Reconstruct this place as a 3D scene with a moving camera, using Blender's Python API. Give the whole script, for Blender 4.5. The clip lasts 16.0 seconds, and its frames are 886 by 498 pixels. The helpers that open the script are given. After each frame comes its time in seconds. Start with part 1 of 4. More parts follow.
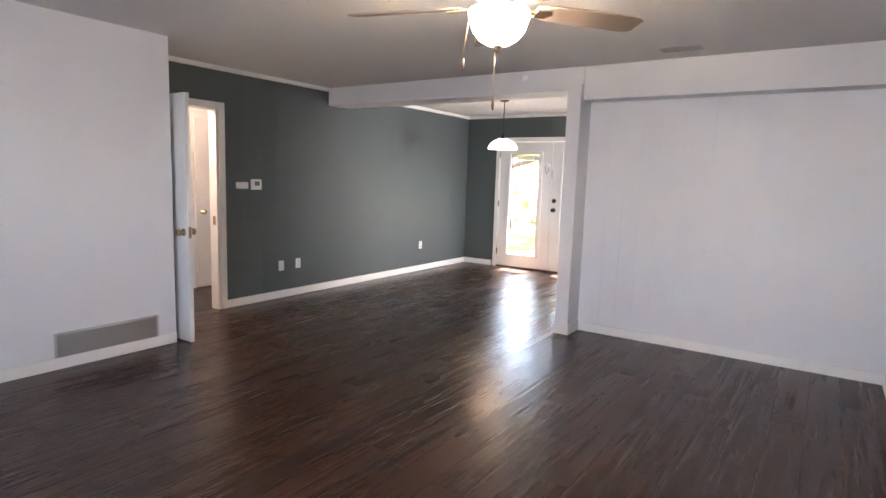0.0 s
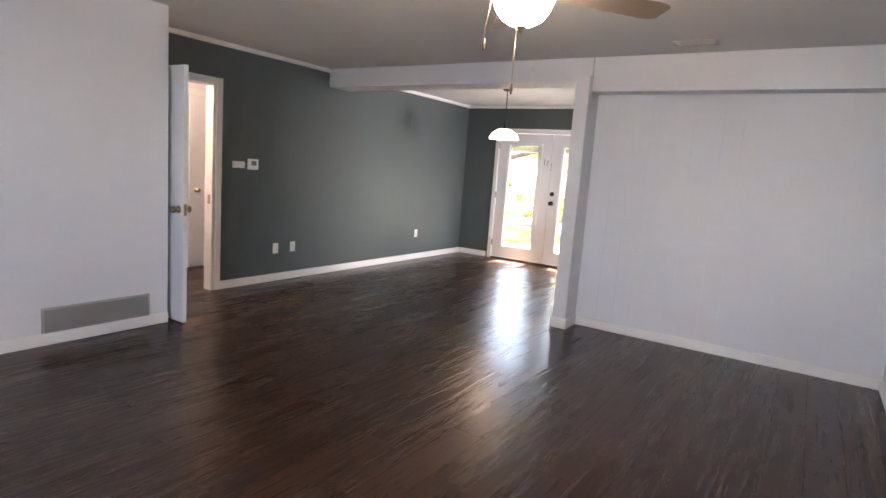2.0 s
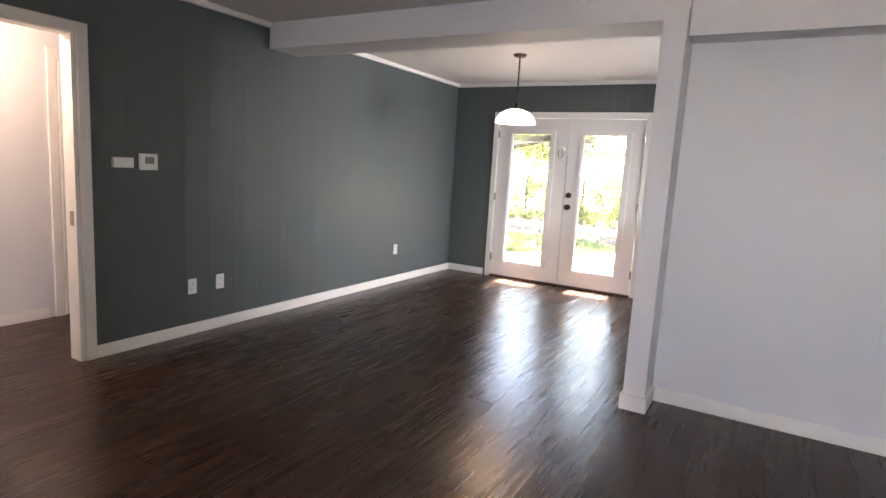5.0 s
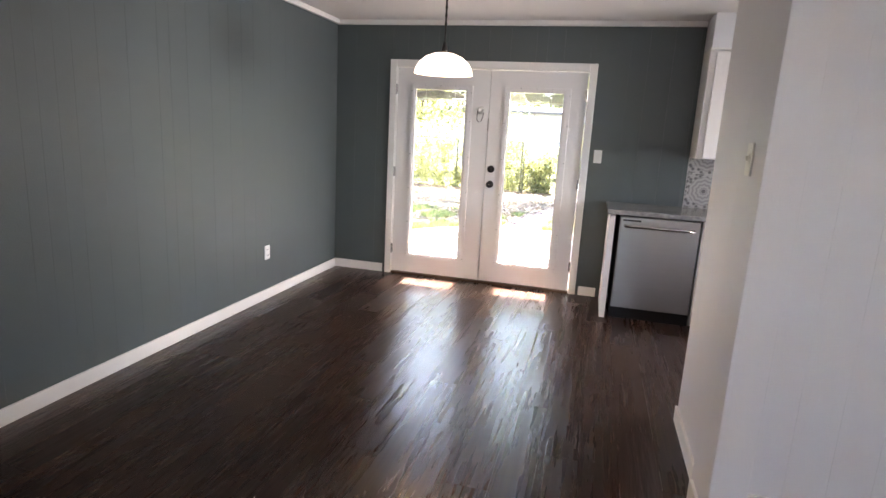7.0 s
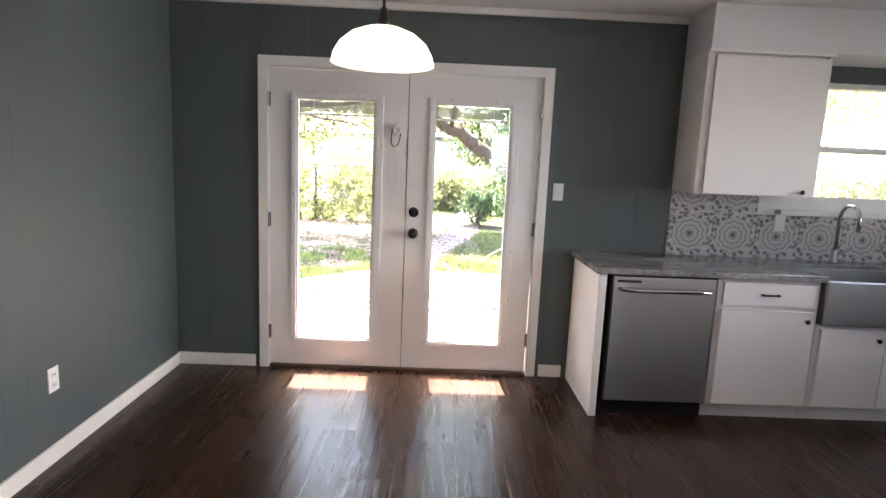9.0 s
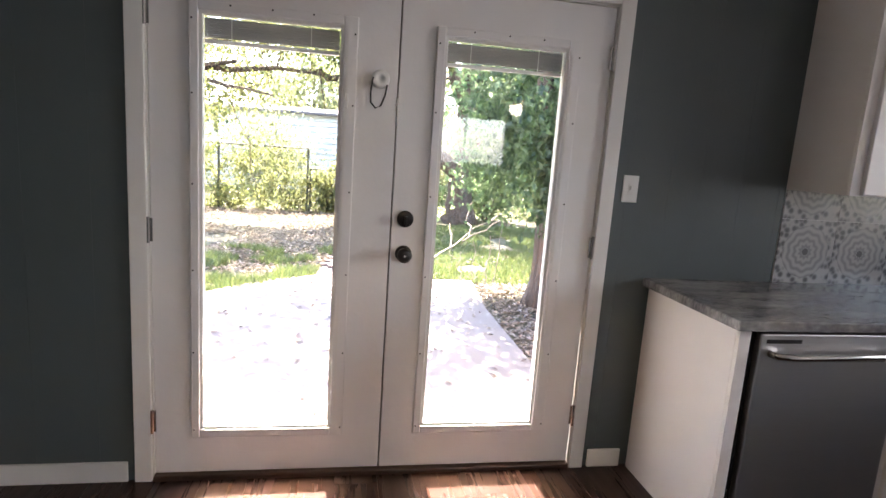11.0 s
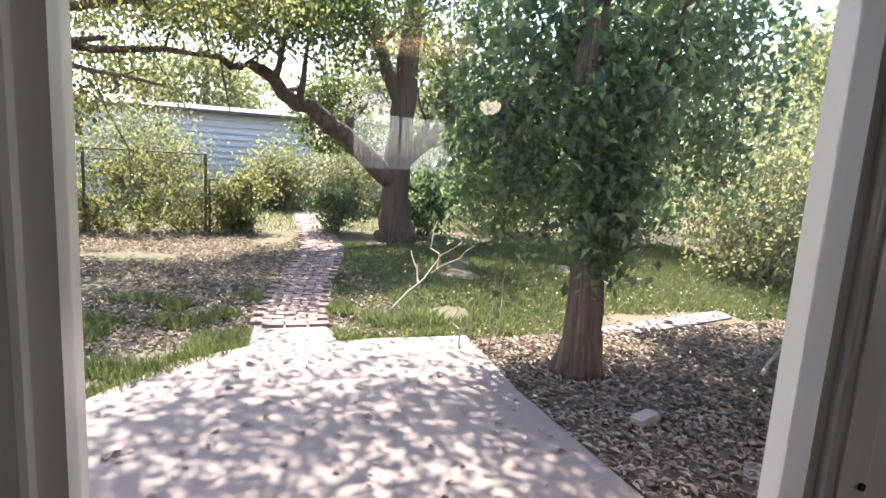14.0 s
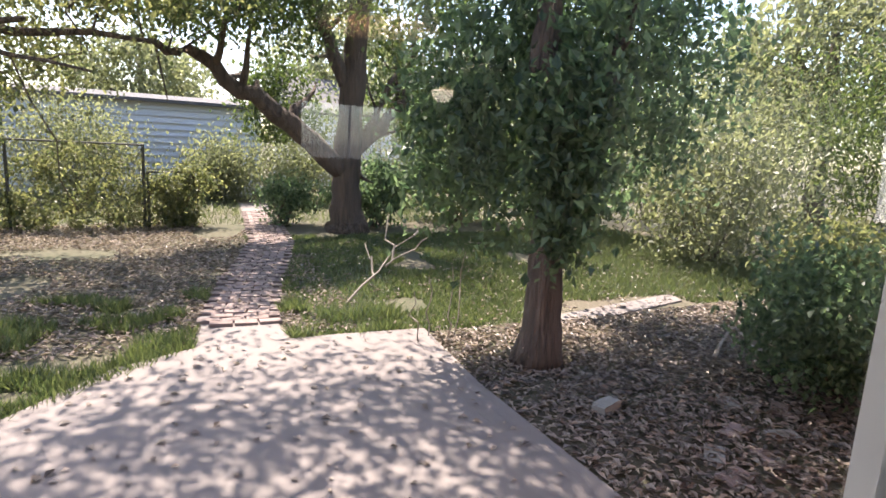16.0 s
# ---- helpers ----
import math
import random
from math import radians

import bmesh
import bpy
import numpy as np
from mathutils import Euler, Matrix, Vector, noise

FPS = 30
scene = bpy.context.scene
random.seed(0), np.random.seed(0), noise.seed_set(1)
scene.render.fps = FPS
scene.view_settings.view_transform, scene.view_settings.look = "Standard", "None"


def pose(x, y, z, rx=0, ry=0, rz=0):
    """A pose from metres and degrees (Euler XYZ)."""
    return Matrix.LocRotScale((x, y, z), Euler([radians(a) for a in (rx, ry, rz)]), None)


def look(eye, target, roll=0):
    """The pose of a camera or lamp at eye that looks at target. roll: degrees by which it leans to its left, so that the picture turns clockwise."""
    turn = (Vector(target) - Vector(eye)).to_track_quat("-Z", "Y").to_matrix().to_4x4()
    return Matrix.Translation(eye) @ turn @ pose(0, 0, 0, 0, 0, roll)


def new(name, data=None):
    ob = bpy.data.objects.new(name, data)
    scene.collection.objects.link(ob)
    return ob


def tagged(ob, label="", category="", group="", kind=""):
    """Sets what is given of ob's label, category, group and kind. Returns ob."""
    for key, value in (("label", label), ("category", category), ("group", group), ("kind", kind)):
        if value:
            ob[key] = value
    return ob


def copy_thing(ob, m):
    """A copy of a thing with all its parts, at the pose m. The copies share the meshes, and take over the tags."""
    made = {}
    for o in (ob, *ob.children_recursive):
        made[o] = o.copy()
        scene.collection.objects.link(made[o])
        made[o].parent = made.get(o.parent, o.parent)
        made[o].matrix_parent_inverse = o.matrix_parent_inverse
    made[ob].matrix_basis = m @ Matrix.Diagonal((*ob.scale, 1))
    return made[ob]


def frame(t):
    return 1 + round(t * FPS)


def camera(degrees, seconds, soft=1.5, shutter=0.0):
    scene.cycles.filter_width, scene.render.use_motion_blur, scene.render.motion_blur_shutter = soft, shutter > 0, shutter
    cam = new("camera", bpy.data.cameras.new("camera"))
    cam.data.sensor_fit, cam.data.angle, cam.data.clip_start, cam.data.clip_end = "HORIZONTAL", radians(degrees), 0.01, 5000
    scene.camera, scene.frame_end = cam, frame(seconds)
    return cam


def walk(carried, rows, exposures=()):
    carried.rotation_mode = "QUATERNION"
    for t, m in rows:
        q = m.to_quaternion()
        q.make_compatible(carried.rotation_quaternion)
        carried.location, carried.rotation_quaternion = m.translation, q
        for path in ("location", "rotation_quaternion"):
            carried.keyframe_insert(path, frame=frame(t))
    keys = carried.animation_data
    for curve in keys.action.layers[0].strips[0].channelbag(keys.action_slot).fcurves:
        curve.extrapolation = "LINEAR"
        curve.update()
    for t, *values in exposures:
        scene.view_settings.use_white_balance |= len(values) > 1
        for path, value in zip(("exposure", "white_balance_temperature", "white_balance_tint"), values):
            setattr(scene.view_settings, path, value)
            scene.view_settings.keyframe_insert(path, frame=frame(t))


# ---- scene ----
cam = camera(76.2, 16.0)
PATH = [
    (0, (5.124, -8.258, 1.43), (4.014, -6.613, 1.18), 1.8),
    (0.5, (5.119, -8.3, 1.461), (4.019, -6.632, 1.36), 3.4),
    (1, (5.102, -8.303, 1.467), (4.015, -6.626, 1.396), 4.0),
    (1.5, (5.078, -8.283, 1.456), (4.013, -6.593, 1.345), 4.3),
    (2, (4.997, -8.248, 1.396), (3.925, -6.584, 1.115), 4.2),
    (2.5, (4.923, -8.119, 1.399), (3.909, -6.424, 1.087), 4.1),
    (3, (4.805, -7.788, 1.378), (3.788, -6.094, 1.066), 3.8),
    (3.5, (4.542, -7.497, 1.371), (3.507, -5.815, 1.054), 3.1),
    (5.8, (3.251, -6.137, 1.394), (2.414, -4.342, 1.113), 3.6),
    (6, (3.132, -5.985, 1.397), (2.396, -4.154, 1.075), 4.1),
    (6.5, (2.869, -5.726, 1.391), (2.353, -3.833, 1.004), 3.1),
    (7, (2.555, -5.36, 1.464), (2.067, -3.464, 1.053), 3.1),
    (7.5, (2.308, -5.024, 1.514), (2.115, -3.075, 1.105), 2.8),
    (8, (2.103, -4.594, 1.518), (1.894, -2.64, 1.145), 2.8),
    (8.5, (1.878, -4.217, 1.477), (1.811, -2.243, 1.162), 2.8),
    (9, (1.743, -3.819, 1.474), (1.779, -1.842, 1.168), 2.5),
    (9.2, (1.712, -3.672, 1.483), (1.712, -1.695, 1.178), 2.8),
    (11.3, (1.298, -2.023, 1.404), (1.677, -0.089, 1.062), 4.1),
    (11.5, (1.268, -1.844, 1.42), (1.583, 0.105, 1.098), 3.8),
    (11.8, (1.186, -1.584, 1.433), (1.34, 0.382, 1.101), 4.2),
    (12, (1.111, -1.435, 1.427), (1.288, 0.533, 1.116), 3.9),
    (12.5, (1.032, -1.062, 1.428), (1.289, 0.896, 1.114), 4.0),
    (13, (1.012, -0.725, 1.446), (1.281, 1.23, 1.119), 4.1),
    (13.5, (0.934, -0.442, 1.455), (1.504, 1.446, 1.123), 4.1),
    (14, (0.888, -0.278, 1.466), (1.61, 1.56, 1.146), 3.6),
    (14.5, (0.884, -0.198, 1.456), (1.653, 1.622, 1.14), 3.8),
    (15, (0.883, -0.172, 1.456), (1.679, 1.633, 1.13), 4.1),
    (15.5, (0.886, -0.156, 1.466), (1.716, 1.632, 1.13), 4.3),
    (16, (0.898, -0.158, 1.461), (1.775, 1.605, 1.113), 3.1),
]
EXPOSURE = [(t, stops, 6950, 21) for t, stops in ((0, 5.2), (0.6, 4.95), (1.5, 4.9), (2.2, 5.1), (3.5, 5.25), (6, 4.75), (7.5, 4.8), (9, 4.4), (11.3, 3.75), (12.5, 2.8), (14, 2.15), (15, 2.0), (16, 1.6))]
walk(cam, [(t, look(eye, target, roll)) for t, eye, target, roll in PATH], EXPOSURE)

# ---- world and light ----
SUN_ELEVATION, SUN_AZIMUTH = radians(60), radians(-4)
world = bpy.data.worlds.new("sky")
scene.world = world
world.use_nodes = True
wn = world.node_tree
sky = wn.nodes.new("ShaderNodeTexSky")
sky.sky_type, sky.sun_disc = "NISHITA", False
sky.sun_elevation, sky.sun_rotation = SUN_ELEVATION, SUN_AZIMUTH
wn.links.new(sky.outputs[0], wn.nodes["Background"].inputs[0])
wn.nodes["Background"].inputs[1].default_value = 0.15


def lamp(name, kind, at, power, colour, target=None, **settings):
    data = bpy.data.lights.new(name, kind)
    data.energy, data.color = power, colour
    for key, value in settings.items():
        if key == "size":
            data.shape = "RECTANGLE"
            data.size, data.size_y = value
        elif key == "radius":
            data.shadow_soft_size = value
        elif key == "spread":
            data.spread = value
        elif key == "angle":
            data.angle = value
    ob = new(name, data)
    ob.matrix_world = look(at, target) if target else Matrix.Translation(at)
    return ob


SUN_DIR = Vector((math.sin(SUN_AZIMUTH) * math.cos(SUN_ELEVATION), math.cos(SUN_AZIMUTH) * math.cos(SUN_ELEVATION), math.sin(SUN_ELEVATION)))
lamp("sun", "SUN", SUN_DIR * 40, 5.0, (1.0, 0.95, 0.86), (0, 0, 0), angle=radians(0.53))
lamp("rear_window_daylight", "AREA", (3.92, -9.86, 1.67), 1.25, (0.66, 0.80, 1.0), (3.92, 0, 1.67), size=(1.75, 0.95))
# fill light from an assumed, unseen east window; brightens kitchen and grey wall
lamp("kitchen_side_fill", "AREA", (5.58, -1.55, 1.55), 1.3, (0.95, 0.97, 1.0), (0, -1.9, 1.3), size=(1.25, 1.0), spread=radians(75))
lamp("fan_bulb", "POINT", (3.88, -6.04, 2.13), 7.0, (1.0, 0.86, 0.64), radius=0.05)
lamp("pendant_bulb", "POINT", (1.525, -1.6, 1.93), 0.9, (1.0, 0.80, 0.58), radius=0.04)
lamp("hall_bulb", "POINT", (-0.6, -5.3, 2.28), 2.6, (1.0, 0.75, 0.56), radius=0.08)


# ---- materials ----
def material(name, colour, rough=0.5, metal=0.0, vary=0.0, vary_scale=3.0, grain=0.0, grain_scale=60.0, bump=0.0, bump_scale=80.0,
             stretch=(1, 1, 1), second=None, per_object=0.0, emit=0.0, spec=0.5, coords="Object", bump_distance=0.01, rough_vary=0.0):
    """A principled surface whose colour varies at two scales, with a fine relief."""
    m = bpy.data.materials.new(name)
    m.use_nodes = True
    nt = m.node_tree
    n, link = nt.nodes, nt.links.new
    b = n["Principled BSDF"]
    b.inputs["Roughness"].default_value, b.inputs["Metallic"].default_value = rough, metal
    b.inputs["Specular IOR Level"].default_value = spec
    b.inputs["Base Color"].default_value = (*colour, 1)
    tc = n.new("ShaderNodeTexCoord")
    mp = n.new("ShaderNodeMapping")
    mp.inputs["Scale"].default_value = stretch
    link(tc.outputs[coords], mp.inputs[0])
    out = None
    if vary or grain or per_object:
        other = second or tuple(c * 0.55 for c in colour)
        big = n.new("ShaderNodeTexNoise")
        big.inputs["Scale"].default_value, big.inputs["Detail"].default_value = vary_scale, 5
        link(mp.outputs[0], big.inputs["Vector"])
        fine = n.new("ShaderNodeTexNoise")
        fine.inputs["Scale"].default_value, fine.inputs["Detail"].default_value = grain_scale, 3
        link(mp.outputs[0], fine.inputs["Vector"])
        s1 = n.new("ShaderNodeMath"); s1.operation = "MULTIPLY_ADD"
        s1.inputs[1].default_value, s1.inputs[2].default_value = vary * 2.4, 0.5 - vary * 1.2
        link(big.outputs[0], s1.inputs[0])
        s2 = n.new("ShaderNodeMath"); s2.operation = "MULTIPLY_ADD"
        s2.inputs[1].default_value = grain * 2.4
        link(fine.outputs[0], s2.inputs[0])
        s0 = n.new("ShaderNodeMath"); s0.operation = "SUBTRACT"
        link(s1.outputs[0], s0.inputs[0]); s0.inputs[1].default_value = grain * 1.2
        link(s0.outputs[0], s2.inputs[2])
        val = s2
        if per_object:
            info = n.new("ShaderNodeObjectInfo")
            s3 = n.new("ShaderNodeMath"); s3.operation = "MULTIPLY_ADD"
            s3.inputs[1].default_value = per_object
            link(info.outputs["Random"], s3.inputs[0])
            s4 = n.new("ShaderNodeMath"); s4.operation = "SUBTRACT"
            link(val.outputs[0], s4.inputs[0]); s4.inputs[1].default_value = per_object / 2
            link(s4.outputs[0], s3.inputs[2])
            val = s3
        mix = n.new("ShaderNodeMix"); mix.data_type = "RGBA"
        mix.inputs["A"].default_value, mix.inputs["B"].default_value = (*other, 1), (*colour, 1)
        clampn = n.new("ShaderNodeClamp")
        link(val.outputs[0], clampn.inputs[0])
        link(clampn.outputs[0], mix.inputs["Factor"])
        link(mix.outputs["Result"], b.inputs["Base Color"])
        if rough_vary:
            rv = n.new("ShaderNodeMath"); rv.operation = "MULTIPLY_ADD"
            rv.inputs[1].default_value, rv.inputs[2].default_value = -2 * rough_vary, rough + rough_vary
            link(clampn.outputs[0], rv.inputs[0])
            link(rv.outputs[0], b.inputs["Roughness"])
    if bump:
        bn = n.new("ShaderNodeTexNoise")
        bn.inputs["Scale"].default_value, bn.inputs["Detail"].default_value = bump_scale, 4
        link(mp.outputs[0], bn.inputs["Vector"])
        bp = n.new("ShaderNodeBump")
        bp.inputs["Strength"].default_value, bp.inputs["Distance"].default_value = bump, bump_distance
        link(bn.outputs[0], bp.inputs["Height"])
        link(bp.outputs[0], b.inputs["Normal"])
    if emit:
        b.inputs["Emission Color"].default_value = (*colour, 1)
        b.inputs["Emission Strength"].default_value = emit
    return m


def leaf_material(name, a, b2, through_light=0.45):
    """Leaves: two greens by island, some light passing through."""
    m = bpy.data.materials.new(name)
    m.use_nodes = True
    nt = m.node_tree
    n, link = nt.nodes, nt.links.new
    p = n["Principled BSDF"]
    p.inputs["Roughness"].default_value = 0.45
    geo = n.new("ShaderNodeNewGeometry")
    ramp = n.new("ShaderNodeMix"); ramp.data_type = "RGBA"
    ramp.inputs["A"].default_value, ramp.inputs["B"].default_value = (*a, 1), (*b2, 1)
    link(geo.outputs["Random Per Island"], ramp.inputs["Factor"])
    link(ramp.outputs["Result"], p.inputs["Base Color"])
    tr = n.new("ShaderNodeBsdfTranslucent")
    bright = n.new("ShaderNodeMix"); bright.data_type = "RGBA"; bright.blend_type = "MULTIPLY"
    bright.inputs["Factor"].default_value = 1
    link(ramp.outputs["Result"], bright.inputs["A"])
    bright.inputs["B"].default_value = (1.85, 1.95, 1.4, 1)
    link(bright.outputs["Result"], tr.inputs["Color"])
    mx = n.new("ShaderNodeMixShader")
    mx.inputs[0].default_value = through_light
    link(p.outputs[0], mx.inputs[1]); link(tr.outputs[0], mx.inputs[2])
    link(mx.outputs[0], n["Material Output"].inputs["Surface"])
    return m


GREY = material("grey_wall_paint", (0.080, 0.099, 0.101), 0.42, vary=0.10, vary_scale=1.2, grain=0.08, grain_scale=40, bump=0.12, bump_scale=120, second=(0.070, 0.086, 0.088))
WHITE_WALL = material("white_wall_paint", (0.72, 0.72, 0.74), 0.5, vary=0.10, vary_scale=0.9, grain=0.05, grain_scale=50, bump=0.15, bump_scale=140, second=(0.62, 0.62, 0.65))
CEILING = material("ceiling_paint", (0.74, 0.73, 0.72), 0.8, vary=0.10, vary_scale=1.0, grain=0.08, grain_scale=70, bump=0.35, bump_scale=90, second=(0.64, 0.63, 0.62))
TRIM = material("white_gloss_trim", (0.80, 0.79, 0.77), 0.32, vary=0.08, vary_scale=4, grain=0.04, bump=0.05, second=(0.70, 0.69, 0.67))
DOOR_WHITE = material("white_door_paint", (0.80, 0.79, 0.79), 0.30, vary=0.08, vary_scale=3, grain=0.04, bump=0.06, bump_scale=60, second=(0.72, 0.71, 0.70))
CABINET = material("cabinet_white", (0.80, 0.77, 0.75), 0.35, vary=0.08, vary_scale=3, grain=0.04, bump=0.05, second=(0.72, 0.69, 0.67))
PLANK = material("dark_plank", (0.046, 0.0195, 0.0115), 0.27, vary=0.30, vary_scale=1.6, grain=0.4, grain_scale=9, bump=0.26, bump_scale=5,
                 stretch=(5.5, 0.4, 5.5), second=(0.013, 0.0070, 0.0050), per_object=0.30, bump_distance=0.012, spec=0.34, rough_vary=0.05)
SUBFLOOR = material("subfloor", (0.012, 0.009, 0.008), 0.8, vary=0.1)
STEEL = material("brushed_steel", (0.47, 0.455, 0.44), 0.36, 1.0, vary=0.15, vary_scale=2, grain=0.2, grain_scale=30, stretch=(0.4, 1, 14), second=(0.37, 0.355, 0.34), bump=0.05, bump_scale=40)
CHROME = material("polished_metal", (0.62, 0.60, 0.57), 0.15, 1.0, vary=0.05, second=(0.5, 0.48, 0.46))
BRONZE = material("fan_brown_metal", (0.125, 0.075, 0.05), 0.35, 0.6, vary=0.2, vary_scale=9, second=(0.07, 0.045, 0.032))
BLADE = material("fan_blade_wood", (0.30, 0.23, 0.17), 0.5, vary=0.2, vary_scale=3, grain=0.3, grain_scale=14, stretch=(0.5, 8, 1), second=(0.22, 0.165, 0.12))
BLACK = material("black_metal", (0.018, 0.017, 0.017), 0.35, 0.4, vary=0.1)
DARK = material("dark_gap", (0.01, 0.01, 0.01), 0.8, vary=0.05)
BRASS = material("aged_brass", (0.42, 0.33, 0.21), 0.3, 1.0, vary=0.2, vary_scale=20, second=(0.3, 0.23, 0.14))
PLASTIC = material("white_plastic", (0.80, 0.80, 0.78), 0.35, vary=0.04, second=(0.74, 0.74, 0.72))
SCREEN = material("grey_display", (0.24, 0.26, 0.25), 0.25, vary=0.05)
FAN_GLASS = material("lit_frosted_bowl", (1.0, 0.89, 0.74), 0.4, emit=2.4)
PENDANT_GLASS = material("lit_opal_shade", (1.0, 0.84, 0.62), 0.35, emit=0.14)
GRANITE = material("granite_worktop", (0.34, 0.33, 0.32), 0.16, vary=0.8, vary_scale=5, grain=0.5, grain_scale=45, stretch=(0.6, 2.2, 1), second=(0.055, 0.055, 0.06))
CONCRETE = material("patio_concrete", (0.27, 0.232, 0.213), 0.85, vary=0.30, vary_scale=1.6, grain=0.25, grain_scale=45, bump=0.25, bump_scale=60, second=(0.20, 0.17, 0.16))
SOIL = material("garden_soil", (0.165, 0.128, 0.094), 0.95, vary=0.5, vary_scale=0.7, grain=0.5, grain_scale=26, bump=0.6, bump_scale=20, second=(0.055, 0.068, 0.030))
BRICK = material("path_brick", (0.31, 0.235, 0.21), 0.9, vary=0.3, vary_scale=6, grain=0.3, grain_scale=60, bump=0.3, second=(0.20, 0.145, 0.13), per_object=0.7)
BARK = material("tree_bark", (0.19, 0.135, 0.105), 0.95, vary=0.7, vary_scale=5, grain=0.7, grain_scale=15, bump=1.0, bump_scale=11, stretch=(3.2, 3.2, 0.4), second=(0.035, 0.026, 0.021), bump_distance=0.05)
SIDING = material("shed_siding", (0.78, 0.80, 0.84), 0.6, vary=0.1, vary_scale=2, grain=0.05, second=(0.68, 0.71, 0.76))
ROOFING = material("roof_shingle", (0.16, 0.15, 0.15), 0.9, vary=0.3, vary_scale=4, grain=0.3, second=(0.10, 0.095, 0.095))
EXTERIOR = material("house_exterior", (0.42, 0.24, 0.18), 0.9, vary=0.3, vary_scale=5, grain=0.2, second=(0.30, 0.17, 0.13))
WIRE = material("galvanised_wire", (0.10, 0.10, 0.09), 0.5, 0.7, vary=0.2)
DEADWOOD = material("dead_wood", (0.34, 0.29, 0.24), 0.9, vary=0.3, vary_scale=10, second=(0.22, 0.18, 0.15))
STONE = material("pale_stone", (0.33, 0.31, 0.28), 0.9, vary=0.3, vary_scale=12, grain=0.2, bump=0.4, second=(0.30, 0.28, 0.25))
LEAF_DARK = leaf_material("leaf_dark", (0.036, 0.070, 0.042), (0.175, 0.235, 0.145), 0.55)
LEAF_MID = leaf_material("leaf_mid", (0.035, 0.062, 0.024), (0.135, 0.165, 0.060))
LEAF_YELLOW = leaf_material("leaf_yellow", (0.058, 0.078, 0.036), (0.235, 0.225, 0.115), 0.5)
# far foliage: sunlit glare and haze put into a paler leaf colour
LEAF_FAR_LIT = leaf_material("leaf_far_lit", (0.115, 0.130, 0.080), (0.235, 0.235, 0.150), 0.5)
LITTER = leaf_material("leaf_litter_brown", (0.075, 0.052, 0.041), (0.40, 0.32, 0.265), 0.1)
GRASS = leaf_material("grass_blade", (0.052, 0.080, 0.034), (0.155, 0.175, 0.078), 0.35)


def glass_material(name, rough=0.0):
    m = bpy.data.materials.new(name)
    m.use_nodes = True
    b = m.node_tree.nodes["Principled BSDF"]
    b.inputs["Base Color"].default_value = (0.96, 0.985, 0.97, 1)
    b.inputs["Roughness"].default_value = rough
    b.inputs["Transmission Weight"].default_value = 1.0
    b.inputs["IOR"].default_value = 1.45
    return m


GLASS = glass_material("window_glass")


def tile_material():
    """A printed medallion on every tile: rings and petals in greys."""
    m = bpy.data.materials.new("patterned_tile")
    m.use_nodes = True
    nt = m.node_tree
    n, link = nt.nodes, nt.links.new
    b = n["Principled BSDF"]
    b.inputs["Roughness"].default_value = 0.3
    tc = n.new("ShaderNodeTexCoord")
    sep = n.new("ShaderNodeSeparateXYZ")
    link(tc.outputs["Object"], sep.inputs[0])

    def op(kind, *ins):
        q = n.new("ShaderNodeMath"); q.operation = kind
        for i, v in enumerate(ins):
            if isinstance(v, (int, float)):
                q.inputs[i].default_value = v
            else:
                link(v, q.inputs[i])
        return q.outputs[0]
    x, z = sep.outputs["X"], sep.outputs["Z"]
    r = op("SQRT", op("ADD", op("MULTIPLY", x, x), op("MULTIPLY", z, z)))
    a = op("ARCTAN2", z, x)
    petals = op("MULTIPLY", op("COSINE", op("MULTIPLY", a, 10.0)), 0.8)
    rings = op("ADD", op("MULTIPLY", op("SINE", op("ADD", op("MULTIPLY", r, 190.0), petals)), 0.42), 0.35)
    inner = op("LESS_THAN", r, 0.122)
    blot = n.new("ShaderNodeTexVoronoi")
    blot.inputs["Scale"].default_value = 34
    link(tc.outputs["Object"], blot.inputs["Vector"])
    corner = op("SUBTRACT", op("MULTIPLY", blot.outputs["Distance"], 3.4), 1.5)
    eye = op("LESS_THAN", r, 0.016)
    pat = op("SUBTRACT", op("ADD", op("MULTIPLY", rings, inner), op("MULTIPLY", corner, op("SUBTRACT", 1.0, inner))), op("MULTIPLY", eye, 1.5))
    fac = op("ADD", op("MULTIPLY", pat, 0.5), 0.5)
    ramp = n.new("ShaderNodeValToRGB")
    ramp.color_ramp.elements[0].position, ramp.color_ramp.elements[0].color = 0.16, (0.11, 0.105, 0.11, 1)
    ramp.color_ramp.elements[1].position, ramp.color_ramp.elements[1].color = 0.85, (0.50, 0.48, 0.47, 1)
    link(fac, ramp.inputs[0])
    link(ramp.outputs[0], b.inputs["Base Color"])
    return m


TILE = tile_material()


# ---- building helpers ----
def bm_box(bm, lo, hi, bevel=0.0):
    """A box between two corners, joined into bm, with slightly rounded edges where bevel is given."""
    vs = [bm.verts.new((x, y, z)) for z in (lo[2], hi[2]) for y in (lo[1], hi[1]) for x in (lo[0], hi[0])]
    fs = [bm.faces.new([vs[i] for i in q]) for q in ((0, 2, 3, 1), (4, 5, 7, 6), (0, 1, 5, 4), (2, 6, 7, 3), (0, 4, 6, 2), (1, 3, 7, 5))]
    if bevel:
        bmesh.ops.bevel(bm, geom=list({e for f in fs for e in f.edges}), offset=bevel, segments=2, affect="EDGES", profile=0.6)
    return bm


def boxes(*pairs, bevel=0.0):
    bm = bmesh.new()
    for lo, hi in pairs:
        bm_box(bm, lo, hi, bevel)
    return bm


